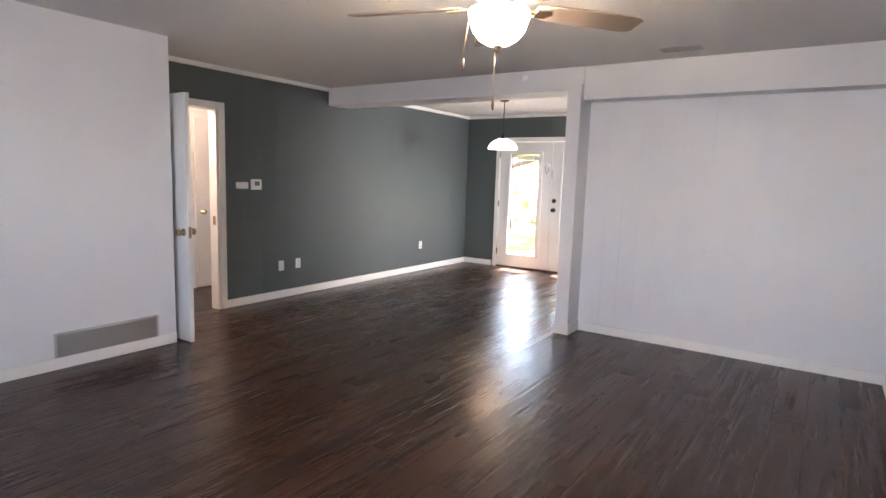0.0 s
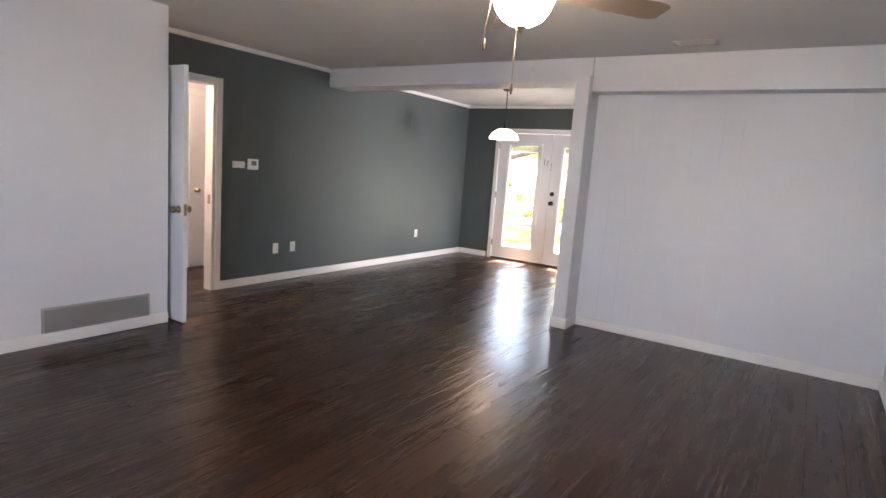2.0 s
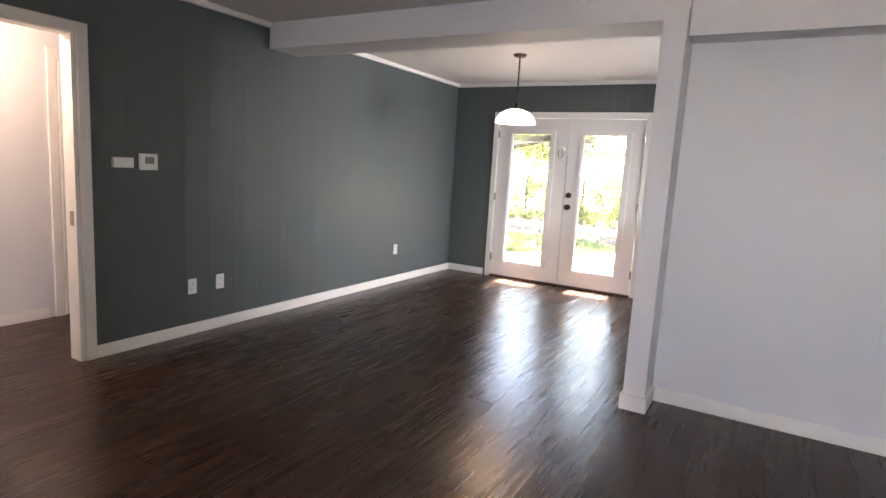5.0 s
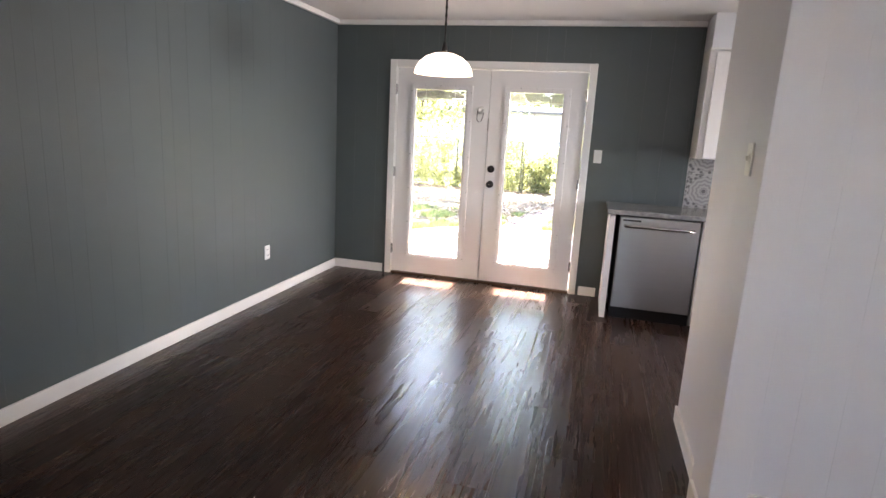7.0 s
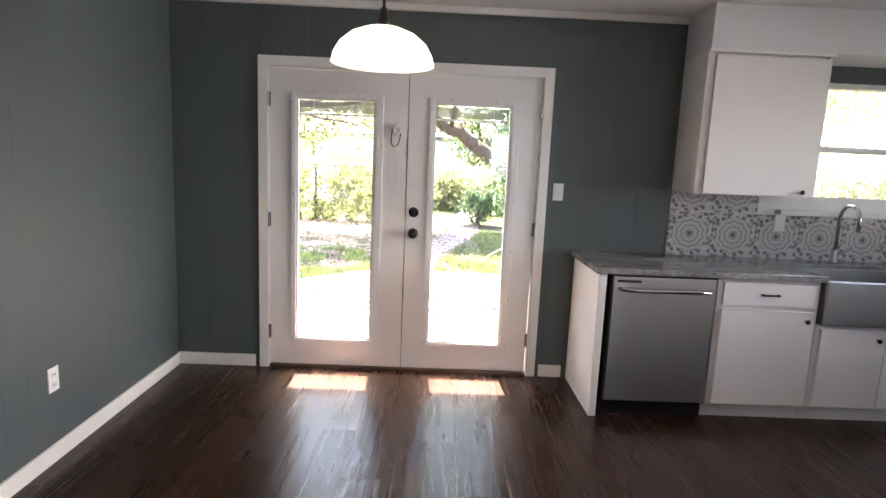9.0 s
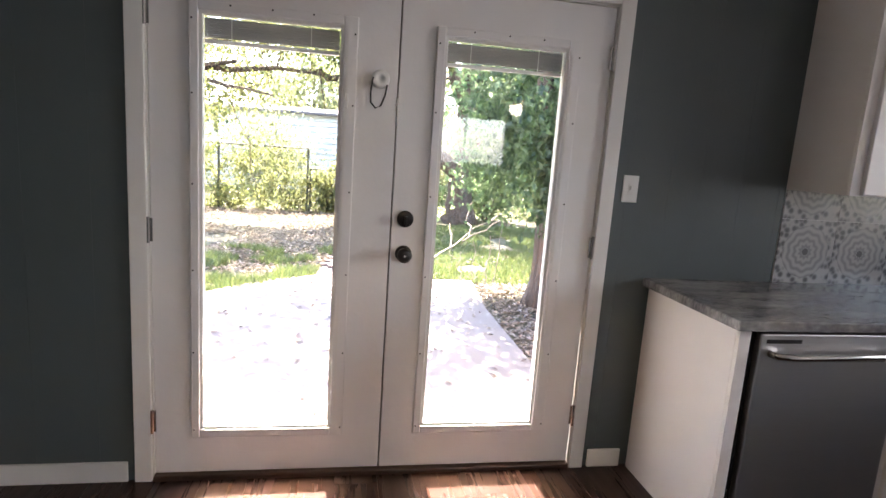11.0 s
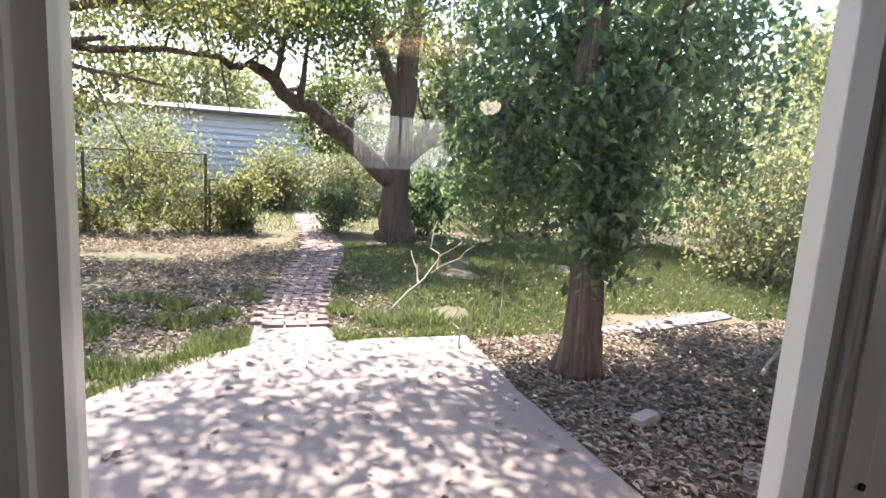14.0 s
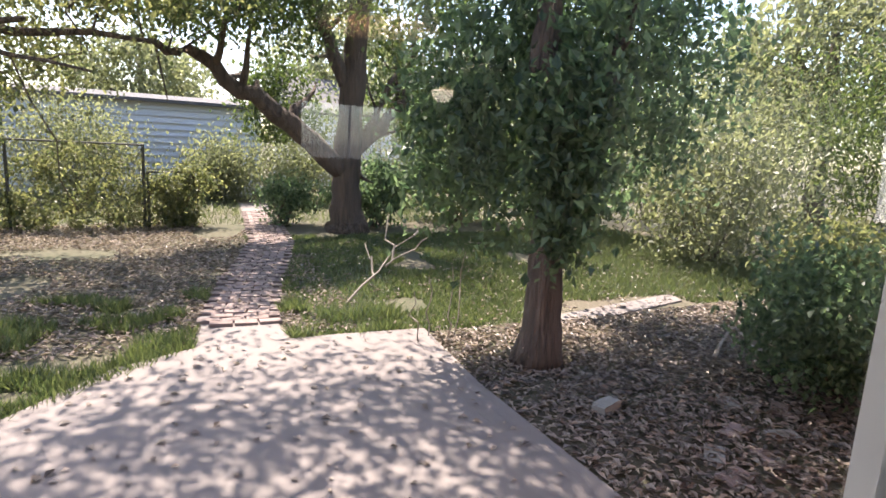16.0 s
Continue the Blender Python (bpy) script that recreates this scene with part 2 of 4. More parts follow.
def lathe(bm, profile, at=(0, 0, 0), segs=32, axis="Z", cap=True):
    """Turns (radius, height) pairs round an axis through at."""
    rings = []
    for r, h in profile:
        ring = []
        for i in range(segs):
            a = 2 * math.pi * i / segs
            c, s = r * math.cos(a), r * math.sin(a)
            p = {"Z": (c, s, h), "Y": (c, h, s), "X": (h, c, s)}[axis]
            ring.append(bm.verts.new((p[0] + at[0], p[1] + at[1], p[2] + at[2])))
        rings.append(ring)
    for a, b in zip(rings, rings[1:]):
        for i in range(segs):
            bm.faces.new((a[i], a[(i + 1) % segs], b[(i + 1) % segs], b[i]))
    if cap:
        for ring in (rings[0], rings[-1]):
            if (ring[0].co - ring[segs // 2].co).length > 1e-5:
                bm.faces.new(ring)
    bmesh.ops.recalc_face_normals(bm, faces=bm.faces)
    return bm


def tube(bm, points, radii, segs=10):
    """A limb or wire through points, tapering by radii."""
    pts = [Vector(p) for p in points]
    rings, side = [], Vector((1, 0.13, 0.07))
    for i, p in enumerate(pts):
        d = (pts[min(i + 1, len(pts) - 1)] - pts[max(i - 1, 0)]).normalized()
        u = d.cross(side)
        if u.length < 0.05:
            u = d.cross(Vector((0, 1, 0)))
        u.normalize()
        v = d.cross(u)
        r = radii[i] if isinstance(radii, (list, tuple)) else radii
        rings.append([bm.verts.new(p + r * (math.cos(2 * math.pi * k / segs) * u + math.sin(2 * math.pi * k / segs) * v)) for k in range(segs)])
    for a, b in zip(rings, rings[1:]):
        for k in range(segs):
            bm.faces.new((a[k], a[(k + 1) % segs], b[(k + 1) % segs], b[k]))
    bm.faces.new(rings[0]); bm.faces.new(rings[-1])
    bmesh.ops.recalc_face_normals(bm, faces=bm.faces)
    return bm


def part(name, bm, mat, parent=None, label="", smooth=False):
    """Links a bmesh as one mesh object under a thing or a part."""
    me = bpy.data.meshes.new(name)
    bm.to_mesh(me)
    bm.free()
    me.materials.append(mat)
    if smooth:
        me.shade_smooth()
    ob = new(name, me)
    if parent is not None:
        ob.parent = parent
    return tagged(ob, label)


def thing(name, at, label, category, group="", kind="", turn=0):
    ob = new(name)
    ob.empty_display_size = 0.1
    ob.matrix_basis = pose(*at, 0, 0, turn)
    return tagged(ob, label, category, group, kind)


def structure(name, bm, mat, label, category):
    return tagged(part(name, bm, mat), label, category, kind="structure")


def wall_boxes(span, opening_list, fixed, along="x", top=2.46, bottom=0.0):
    """Boxes of a wall over span along x or y, between the two fixed planes, left open at (from, to, low, high)."""
    out, at = [], span[0]

    def add(a, b, z0, z1):
        if b - a > 1e-4 and z1 - z0 > 1e-4:
            out.append(((a, fixed[0], z0), (b, fixed[1], z1)) if along == "x" else ((fixed[0], a, z0), (fixed[1], b, z1)))
    for a, b, z0, z1 in sorted(opening_list):
        add(at, a, bottom, top)
        add(a, b, bottom, z0)
        add(a, b, z1, top)
        at = b
    add(at, span[1], bottom, top)
    return out


H = 2.46
# ---- structure ----
structure("floor", boxes(((-2.6, -10.0, -0.12), (5.72, 0.16, -0.012))), SUBFLOOR, "dark sheathing floor under the planks", "floor")
structure("ceiling", boxes(((-2.6, -10.0, H), (5.72, 0.16, H + 0.1))), CEILING, "white painted textured ceiling", "ceiling")
north = structure("wall_north", boxes(*wall_boxes((-0.12, 5.72), [(0.60, 2.455, 0, 2.06), (4.12, 5.10, 1.25, 2.10)], (0.008, 0.15))), GREY, "slate grey painted panelled wall round the doors", "wall")
west = structure("wall_west", boxes(*wall_boxes((-5.69, 0.0), [(-5.59, -4.765, 0, 2.06)], (-0.12, -0.008), "y")), GREY, "slate grey painted wall of vertical panelling", "wall")
structure("wall_jog", boxes(((-0.12, -5.80, 0), (0.731, -5.69, H)), ((0.60, -10.0, 0), (0.731, -5.80, H))), WHITE_WALL, "white painted wall with an air grille", "wall")
structure("wall_south", boxes(*wall_boxes((0.731, 5.72), [(3.0, 4.84, 1.15, 2.2)], (-10.0, -9.88))), WHITE_WALL, "white painted wall with a wide window", "wall")
structure("wall_east", boxes(*wall_boxes((-9.88, 0.008), [(-2.2, -0.9, 1.05, 2.05)], (5.60, 5.72), "y")), WHITE_WALL, "white painted end wall", "wall")
part_wall = structure("wall_partition", boxes(((3.205, -3.034, 0), (5.60, -2.92, H)), ((3.125, -2.985, 0), (5.60, -2.31, H))), WHITE_WALL, "white panelled partition towards the kitchen", "wall")
structure("beam", boxes(((0.0, -3.245, 2.256), (3.213, -2.90, H)), ((3.217, -3.242, 2.165), (5.60, -2.90, H)), bevel=0.004), WHITE_WALL, "white boxed ceiling beam", "beam")
post = thing("post", (3.085, -3.30, 0), "white boxed post under the ceiling beam", "post", kind="structure")
part("shaft", boxes(((0.0, 0.0, 0), (0.128, 0.30, 2.30)), bevel=0.004), WHITE_WALL, post)
# near-black strip painted in for the shadow line between post and partition
part("joint_shade", boxes(((0.028, 0.3004, 0), (0.10, 0.3146, 2.25))), DARK, post, "dark strip standing in for the shade behind the post")
part("baseboard", boxes(((-0.014, -0.014, 0), (0.142, 0.27, 0.095)), bevel=0.004), TRIM, post)
# the hall behind the open door
structure("wall_hall", boxes(((-1.29, -7.0, 0), (-1.17, -2.9, H)), ((-1.17, -7.0, 0), (-0.12, -6.9, H)), ((-1.17, -3.0, 0), (-0.12, -2.9, H))), WHITE_WALL, "cream lit hall walls", "wall")
# eave over the patio doors
structure("eave", boxes(((-3.0, 0.15, 2.40), (8.0, 1.02, 2.52))), TRIM, "white eave soffit over the patio", "eave")
structure("roof", boxes(((-3.0, -10.3, 2.58), (8.0, 1.05, 2.72))), ROOFING, "dark shingle roof slab", "roof")


def baseboard(a, b, normal, mat=TRIM):
    """Board between floor points a and b, proud of the wall along normal."""
    t = 0.014
    x0, x1 = sorted((a[0], b[0])); y0, y1 = sorted((a[1], b[1]))
    if normal[0]:
        x0, x1 = sorted((a[0], a[0] + normal[0] * t))
    else:
        y0, y1 = sorted((a[1], a[1] + normal[1] * t))
    bm = boxes(((x0, y0, 0.0), (x1, y1, 0.085)), bevel=0.004)
    structure("baseboard", bm, mat, "white painted baseboard", "baseboard")


baseboard((0, -4.695), (0, -0.014), (1, 0))
baseboard((0, 0), (0.535, 0), (0, -1))
baseboard((2.52, 0), (2.68, 0), (0, -1))
baseboard((0.731, -9.88), (0.731, -5.69), (1, 0))
baseboard((3.228, -3.04), (5.60, -3.04), (0, -1))
baseboard((5.60, -9.88), (5.60, -3.06), (-1, 0))
baseboard((3.119, -2.98), (3.119, -2.31), (-1, 0))
baseboard((-1.17, -6.9), (-1.17, -4.42), (1, 0))


def crown(name, lo, hi):
    structure(name, boxes((lo, hi), bevel=0.008), TRIM, "narrow white crown moulding", "moulding")


crown("crown_moulding", (0.0, -5.65, H - 0.045), (0.035, -3.25, H))
crown("crown_moulding", (0.0, -2.90, H - 0.045), (0.035, 0.0, H))
crown("crown_moulding", (0.035, -0.035, H - 0.045), (3.34, 0.0, H))


# ---- door casings and doors ----
def casing(name, plane, a, b, top, axis, w=0.065, out=-1):
    """Three boards round an opening from a to b."""
    t = 0.018
    def board(p, q, z0, z1):
        f0, f1 = sorted((plane, plane + out * t))
        return ((p, f0, z0), (q, f1, z1)) if axis == "x" else ((f0, p, z0), (f1, q, z1))
    root = thing(name, (0, 0, 0), "white painted door casing", "casing", kind="structure")
    for p, q, z0, z1 in ((a - w, a, 0, top + w), (b, b + w, 0, top + w), (a, b, top, top + w)):
        part("board", boxes(board(p, q, z0, z1), bevel=0.004), TRIM, root)


casing("french_door_casing", 0.0, 0.628, 2.43, 2.04, "x")
casing("hall_door_casing", 0.0, -5.60, -4.765, 2.04, "y", 0.068, out=1)
structure("door_jamb", boxes(((0.60, 0.004, 0), (0.632, 0.15, 2.06)), ((2.426, 0.004, 0), (2.458, 0.15, 2.06)), ((0.632, 0.004, 2.036), (2.426, 0.15, 2.06))), TRIM, "white door jamb", "jamb")
structure("hall_door_jamb", boxes(((-0.12, -4.79, 0), (0.0, -4.762, 2.06)), ((-0.12, -5.60, 0), (0.0, -5.588, 2.06)), ((-0.12, -5.588, 2.036), (0.0, -4.79, 2.06))), TRIM, "white door jamb", "jamb")
structure("door_threshold", boxes(((0.632, -0.02, -0.01), (2.426, 0.15, 0.022)), bevel=0.006), BRONZE, "dark metal door threshold", "threshold")


def hinge(parent, x, z):
    bm = lathe(bmesh.new(), [(0.007, -0.05), (0.007, 0.05)], (x, -0.012, z), 10)
    bm_box(bm, (x - 0.014, -0.008, z - 0.045), (x + 0.014, -0.002, z + 0.045))
    part("hinge", bm, CHROME, parent, "steel hinge")


def french_door(name, x0, x1, g0, g1, hinge_x, wand_x):
    """A door leaf with a full glass insert, its frame of small screws, and a raised blind between the panes."""
    root = thing(name, (0, 0, 0), "white french door with a long glazed pane and raised blind", "door", "pair of french doors", "structure")
    y0, y1 = 0.006, 0.05
    z0, z1 = 0.23, 1.84
    part("leaf", boxes(((x0, y0, 0.026), (g0 - 0.03, y1, 2.03)), ((g1 + 0.03, y0, 0.026), (x1, y1, 2.03)),
                       ((g0 - 0.03, y0, 0.026), (g1 + 0.03, y1, z0 - 0.03)), ((g0 - 0.03, y0, z1 + 0.03), (g1 + 0.03, y1, 2.03))), DOOR_WHITE, root)
    rim = part("glazing_frame", boxes(((g0 - 0.045, -0.008, z0 - 0.045), (g0 - 0.012, 0.03, z1 + 0.045)), ((g1 + 0.012, -0.008, z0 - 0.045), (g1 + 0.066, 0.03, z1 + 0.045)),
                                      ((g0 - 0.012, -0.008, z0 - 0.045), (g1 + 0.012, 0.03, z0 - 0.012)), ((g0 - 0.012, -0.008, z1 + 0.012), (g1 + 0.012, 0.03, z1 + 0.045)), bevel=0.004), DOOR_WHITE, root)
    part("glazing_bead", boxes(((g0 - 0.012, 0.0, z0 - 0.012), (g0, 0.04, z1 + 0.012)), ((g1, 0.0, z0 - 0.012), (g1 + 0.012, 0.04, z1 + 0.012)),
                               ((g0, 0.0, z0 - 0.012), (g1, 0.04, z0)), ((g0, 0.0, z1), (g1, 0.04, z1 + 0.012))), TRIM, root)
    pane = part("pane", boxes(((g0 - 0.004, 0.018, z0 - 0.004), (g1 + 0.004, 0.022, z1 + 0.004))), GLASS, root, "clear glass pane")
    pane.visible_shadow = False
    blind = part("raised_blind", boxes(*[((g0 + 0.004, 0.026, z1 - 0.012 - 0.0065 * k), (g1 - 0.004, 0.038, z1 - 0.0075 - 0.0065 * k)) for k in range(11)]), STEEL_BLIND, root, "grey blind slats stacked at the top")
    part("bottom_rail", boxes(((g0 + 0.004, 0.025, z1 - 0.098), (g1 - 0.004, 0.039, z1 - 0.084)), bevel=0.003), PLASTIC, blind)
    for k in (0.2, 0.78):
        part("cord", boxes(((g0 + (g1 - g0) * k - 0.0015, 0.023, z1 - 0.09), (g0 + (g1 - g0) * k + 0.0015, 0.026, z1))), PLASTIC, blind)
    part("blind_slider", boxes(((wand_x - 0.008, -0.016, 1.545), (wand_x + 0.008, -0.008, 1.60)), bevel=0.003), PLASTIC, root, "white blind slider tab")
    part("slider_track", boxes(((wand_x - 0.004, -0.0105, 0.30), (wand_x + 0.004, -0.0075, 1.82))), TRIM, root)
    for z in (0.22, 0.552, 0.887, 1.222, 1.557, 1.82):
        for x in (g0 - 0.034, g1 + 0.055):
            part("screw", lathe(bmesh.new(), [(0.0035, -0.0105), (0.0035, -0.007)], (x, 0, z), 8, "Y"), BLACK, rim)
    for x in (g0 + 0.1, (g0 + g1) / 2, g1 - 0.1):
        part("screw", lathe(bmesh.new(), [(0.0035, -0.0105), (0.0035, -0.007)], (x, 0, z1 + 0.034), 8, "Y"), BLACK, rim)
    for z in (0.26, 1.04, 1.83):
        hinge(root, hinge_x, z)
    return root


STEEL_BLIND = material("grey_blind", (0.40, 0.385, 0.37), 0.6, vary=0.1, second=(0.33, 0.32, 0.31))
left_door = french_door("door_1", 0.636, 1.5435, 0.822, 1.318, 0.630, 1.346)
right_door = french_door("door_2", 1.5495, 2.422, 1.733, 2.220, 2.424, 2.248)
part("astragal", boxes(((1.529, 0.052, 0.026), (1.564, 0.06, 2.03)), bevel=0.002), BRONZE, left_door)
for z, deep in ((0.982, 0.055), (1.126, 0.022)):
    prof = [(0.034, 0.0), (0.034, -0.008), (0.014, -0.012), (0.014, -0.03), (0.028, -0.036), (0.031, -deep), (0.020, -deep - 0.012), (0.001, -deep - 0.014)] if deep > 0.03 else [(0.034, 0.0), (0.034, -0.012), (0.028, -0.016), (0.001, -0.016)]
    k = part("door_knob" if deep > 0.03 else "deadbolt", lathe(bmesh.new(), prof, (1.603, 0.006, z), 24, "Y"), BLACK, right_door, "black metal door hardware", True)
    if deep < 0.03:
        part("thumb_turn", boxes(((1.598, -0.032, z - 0.02), (1.608, -0.008, z + 0.012)), bevel=0.002), BLACK, k)
    else:
        part("keyhole", boxes(((1.598, deep * -1 - 0.0095, z - 0.004), (1.610, -deep - 0.0075, z + 0.004))), CHROME, k)
part("latch_plate", boxes(((1.544, 0.002, 1.48), (1.549, 0.012, 1.60))), CHROME, right_door)
# white disc with a hanging chain
stop = thing("door_chain_holder", (1.475, -0.004, 1.665), "round white plastic door chain holder with hanging chain", "door chain")
part("disc", lathe(bmesh.new(), [(0.034, 0.008), (0.036, 0.0), (0.036, -0.012), (0.030, -0.02), (0.012, -0.02), (0.010, -0.010), (0.001, -0.010)], (0, 0, 0), 28, "Y"), PLASTIC, stop, "", True)
loop = [(-0.028, -0.018, 0.005), (-0.036, -0.016, -0.05), (-0.034, -0.016, -0.09), (-0.015, -0.016, -0.11), (0.005, -0.016, -0.10), (0.020, -0.016, -0.06), (0.026, -0.018, -0.02)]
part("chain", tube(bmesh.new(), loop, 0.0035, 8), BLACK, stop, "thin dark chain")

# hinged hall door standing open against the jog
hall_door = thing("door_3", (0.02, -5.602, 0), "plain white interior door standing open", "door", kind="structure", turn=-0.6)
part("leaf", boxes(((0.0, -0.036, 0.012), (0.85, 0.0, 2.035)), bevel=0.002), DOOR_WHITE, hall_door)
for s, y in ((-1, -0.036), (1, 0.0)):
    part("door_knob", lathe(bmesh.new(), [(0.03, y), (0.03, y + s * 0.006), (0.011, y + s * 0.01), (0.011, y + s * 0.03), (0.026, y + s * 0.036), (0.028, y + s * 0.055), (0.018, y + s * 0.064), (0.001, y + s * 0.065)], (0.79, 0, 0.925), 20, "Y"), BRASS, hall_door, "satin metal door knob", True)
part("latch_plate", boxes(((0.849, -0.030, 0.88), (0.8515, -0.006, 0.97))), BRASS, hall_door)
part("strike_plate", boxes(((-0.07, -4.7935, 0.88), (-0.03, -4.789, 0.97))), BRASS, thing("strike", (0, 0, 0), "brass strike plate on the hall door jamb", "strike plate"))
closet = thing("door_4", (-1.17, -4.30, 0), "closed plain white closet door in the hall", "door", kind="structure")
part("leaf", boxes(((0.0, 0.0, 0.012), (0.022, 0.72, 2.03)), bevel=0.003), DOOR_WHITE, closet)
part("casing_board", boxes(((0.0, -0.075, 0), (0.016, -0.006, 2.10)), bevel=0.003), TRIM, closet)
part("casing_board", boxes(((0.0, -0.006, 2.036), (0.016, 0.80, 2.10)), bevel=0.003), TRIM, closet)
part("door_knob", lathe(bmesh.new(), [(0.028, 0.022), (0.028, 0.028), (0.011, 0.032), (0.011, 0.05), (0.026, 0.058), (0.026, 0.075), (0.001, 0.085)], (0, 0.09, 0.93), 20, "X"), BRASS, closet, "satin metal door knob", True)

# ---- wall fittings ----
def outlet(x, y, z, wall):
    """Duplex outlet plate; wall 'x': on a wall of constant x."""
    root = thing("wall_outlet", (x, y, z), "white duplex wall outlet", "outlet", "outlets on the grey wall", turn=90 if wall == "x" else 0)
    part("cover_plate", boxes(((-0.036, -0.007, -0.058), (0.036, 0.0, 0.058)), bevel=0.003), PLASTIC, root)
    for dz in (-0.024, 0.024):
        r = part("receptacle", boxes(((-0.016, -0.010, dz - 0.014), (0.016, -0.006, dz + 0.014)), bevel=0.002), PLASTIC, root)
        for dx in (-0.006, 0.006):
            part("slot", boxes(((dx - 0.001, -0.0112, dz - 0.005), (dx + 0.001, -0.0096, dz + 0.005))), DARK, r)
    return root


outlet(0.0, -3.979, 0.371, "x")
outlet(0.0, -3.73, 0.375, "x")
outlet(0.0, -1.294, 0.395, "x")


def light_switch(at, turn, label, wide=0.07):
    root = thing("light_switch", at, label, "light switch", turn=turn)
    part("cover_plate", boxes(((-wide / 2, -0.007, -0.058), (wide / 2, 0.0, 0.058)), bevel=0.003), PLASTIC, root)
    part("toggle", boxes(((-0.006, -0.018, -0.004), (0.006, -0.006, 0.012)), bevel=0.002), PLASTIC, root)
    part("toggle_frame", boxes(((-0.012, -0.009, -0.024), (0.012, -0.0065, 0.024)), bevel=0.001), TRIM, root)


light_switch((2.571, 0.0, 1.304), 0, "white toggle light switch beside the french doors")
light_switch((3.085, -3.12, 1.42), -90, "white toggle light switch on the post")

thermo = thing("thermostat", (0.0, -4.321, 1.295), "white wall thermostat with a grey display", "thermostat", turn=90)
part("body", boxes(((-0.062, -0.026, -0.055), (0.062, 0.0, 0.055)), bevel=0.006), PLASTIC, thermo)
part("display", boxes(((-0.03, -0.028, -0.012), (0.034, -0.025, 0.034))), SCREEN, thermo)
part("button", boxes(((-0.02, -0.030, -0.04), (0.02, -0.025, -0.028)), bevel=0.002), TRIM, thermo)
chime = thing("door_chime", (0.0, -4.50, 1.285), "small white plastic wall box beside the thermostat", "wall box", turn=90)
part("body", boxes(((-0.068, -0.03, -0.033), (0.068, 0.0, 0.033)), bevel=0.006), PLASTIC, chime)
part("lid_seam", boxes(((-0.0685, -0.022, -0.0335), (0.0685, -0.020, 0.0335))), TRIM, chime)

GRILLE_PAINT = material("grille_metal", (0.46, 0.44, 0.43), 0.45, 0.3, vary=0.15, vary_scale=6, second=(0.36, 0.35, 0.34))
grille = thing("return_air_grille", (0.731, -6.59, 0.055), "wide grey metal return air grille low on the wall", "air grille")
part("frame", boxes(((0, 0, 0), (0.010, 0.75, 0.016)), ((0, 0, 0.189), (0.010, 0.75, 0.205)), ((0, 0, 0.016), (0.010, 0.016, 0.189)), ((0, 0.734, 0.016), (0.010, 0.75, 0.189)), bevel=0.002), GRILLE_PAINT, grille)
# black sheet stands in for the unlit duct behind the slats
part("duct_shade", boxes(((0.0005, 0.016, 0.016), (0.002, 0.734, 0.189))), DARK, grille)
for k in range(17):
    z = 0.020 + k * 0.0100
    bm = bmesh.new()
    v = [bm.verts.new(p) for p in ((0.002, 0.016, z + 0.006), (0.010, 0.016, z), (0.010, 0.734, z), (0.002, 0.734, z + 0.006), (0.002, 0.016, z + 0.0075), (0.010, 0.016, z + 0.0015), (0.010, 0.734, z + 0.0015), (0.002, 0.734, z + 0.0075))]
    for q in ((0, 1, 2, 3), (7, 6, 5, 4), (0, 4, 5, 1), (1, 5, 6, 2), (2, 6, 7, 3), (3, 7, 4, 0)):
        bm.faces.new([v[i] for i in q])
    part("slat", bm, GRILLE_PAINT, grille)

vent = thing("ceiling_vent", (3.95, -3.66, H), "white metal ceiling air vent", "air vent")
part("frame", boxes(((0, 0, -0.008), (0.30, 0.012, 0)), ((0, 0.128, -0.008), (0.30, 0.14, 0)), ((0, 0.012, -0.008), (0.012, 0.128, 0)), ((0.288, 0.012, -0.008), (0.30, 0.128, 0)), bevel=0.002), GRILLE_PAINT, vent)
# duct darkness again as a black sheet
part("duct_shade", boxes(((0.012, 0.012, -0.002), (0.288, 0.128, -0.0005))), DARK, vent)
for k in range(7):
    part("slat", boxes(((0.012, 0.018 + k * 0.0155, -0.008), (0.288, 0.022 + k * 0.0155, -0.002))), GRILLE_PAINT, vent)
copy_thing(vent, pose(0.86, -6.92, H))
hook = thing("beam_cap", (2.62, -3.245, 2.40), "small white round cover on the beam", "cover")
part("disc", lathe(bmesh.new(), [(0.03, 0.0), (0.03, -0.006), (0.024, -0.010), (0.001, -0.010)], (0, 0, 0), 20, "Y"), PLASTIC, hook, "", True)

# ---- ceiling fan ----
FAN = (3.88, -6.04, 0)
fan = thing("ceiling_fan", FAN, "brown five-blade ceiling fan with a lit frosted glass bowl", "ceiling fan")
part("canopy", lathe(bmesh.new(), [(0.066, 2.459), (0.068, 2.44), (0.058, 2.405), (0.032, 2.385), (0.014, 2.380)], segs=32), BRONZE, fan, "", True)
part("downrod", lathe(bmesh.new(), [(0.013, 2.39), (0.013, 2.33), (0.022, 2.325), (0.024, 2.315)], segs=18), BRONZE, fan, "", True)
part("motor", lathe(bmesh.new(), [(0.03, 2.318), (0.075, 2.312), (0.112, 2.290), (0.120, 2.262), (0.118, 2.240), (0.108, 2.232), (0.108, 2.222), (0.07, 2.205), (0.02, 2.203)], segs=40), BRONZE, fan, "", True)
fitter = part("light_fitter", lathe(bmesh.new(), [(0.055, 2.203), (0.066, 2.185), (0.064, 2.158), (0.016, 2.148)], segs=28), BRASS, fan, "warm metal light fitter", True)
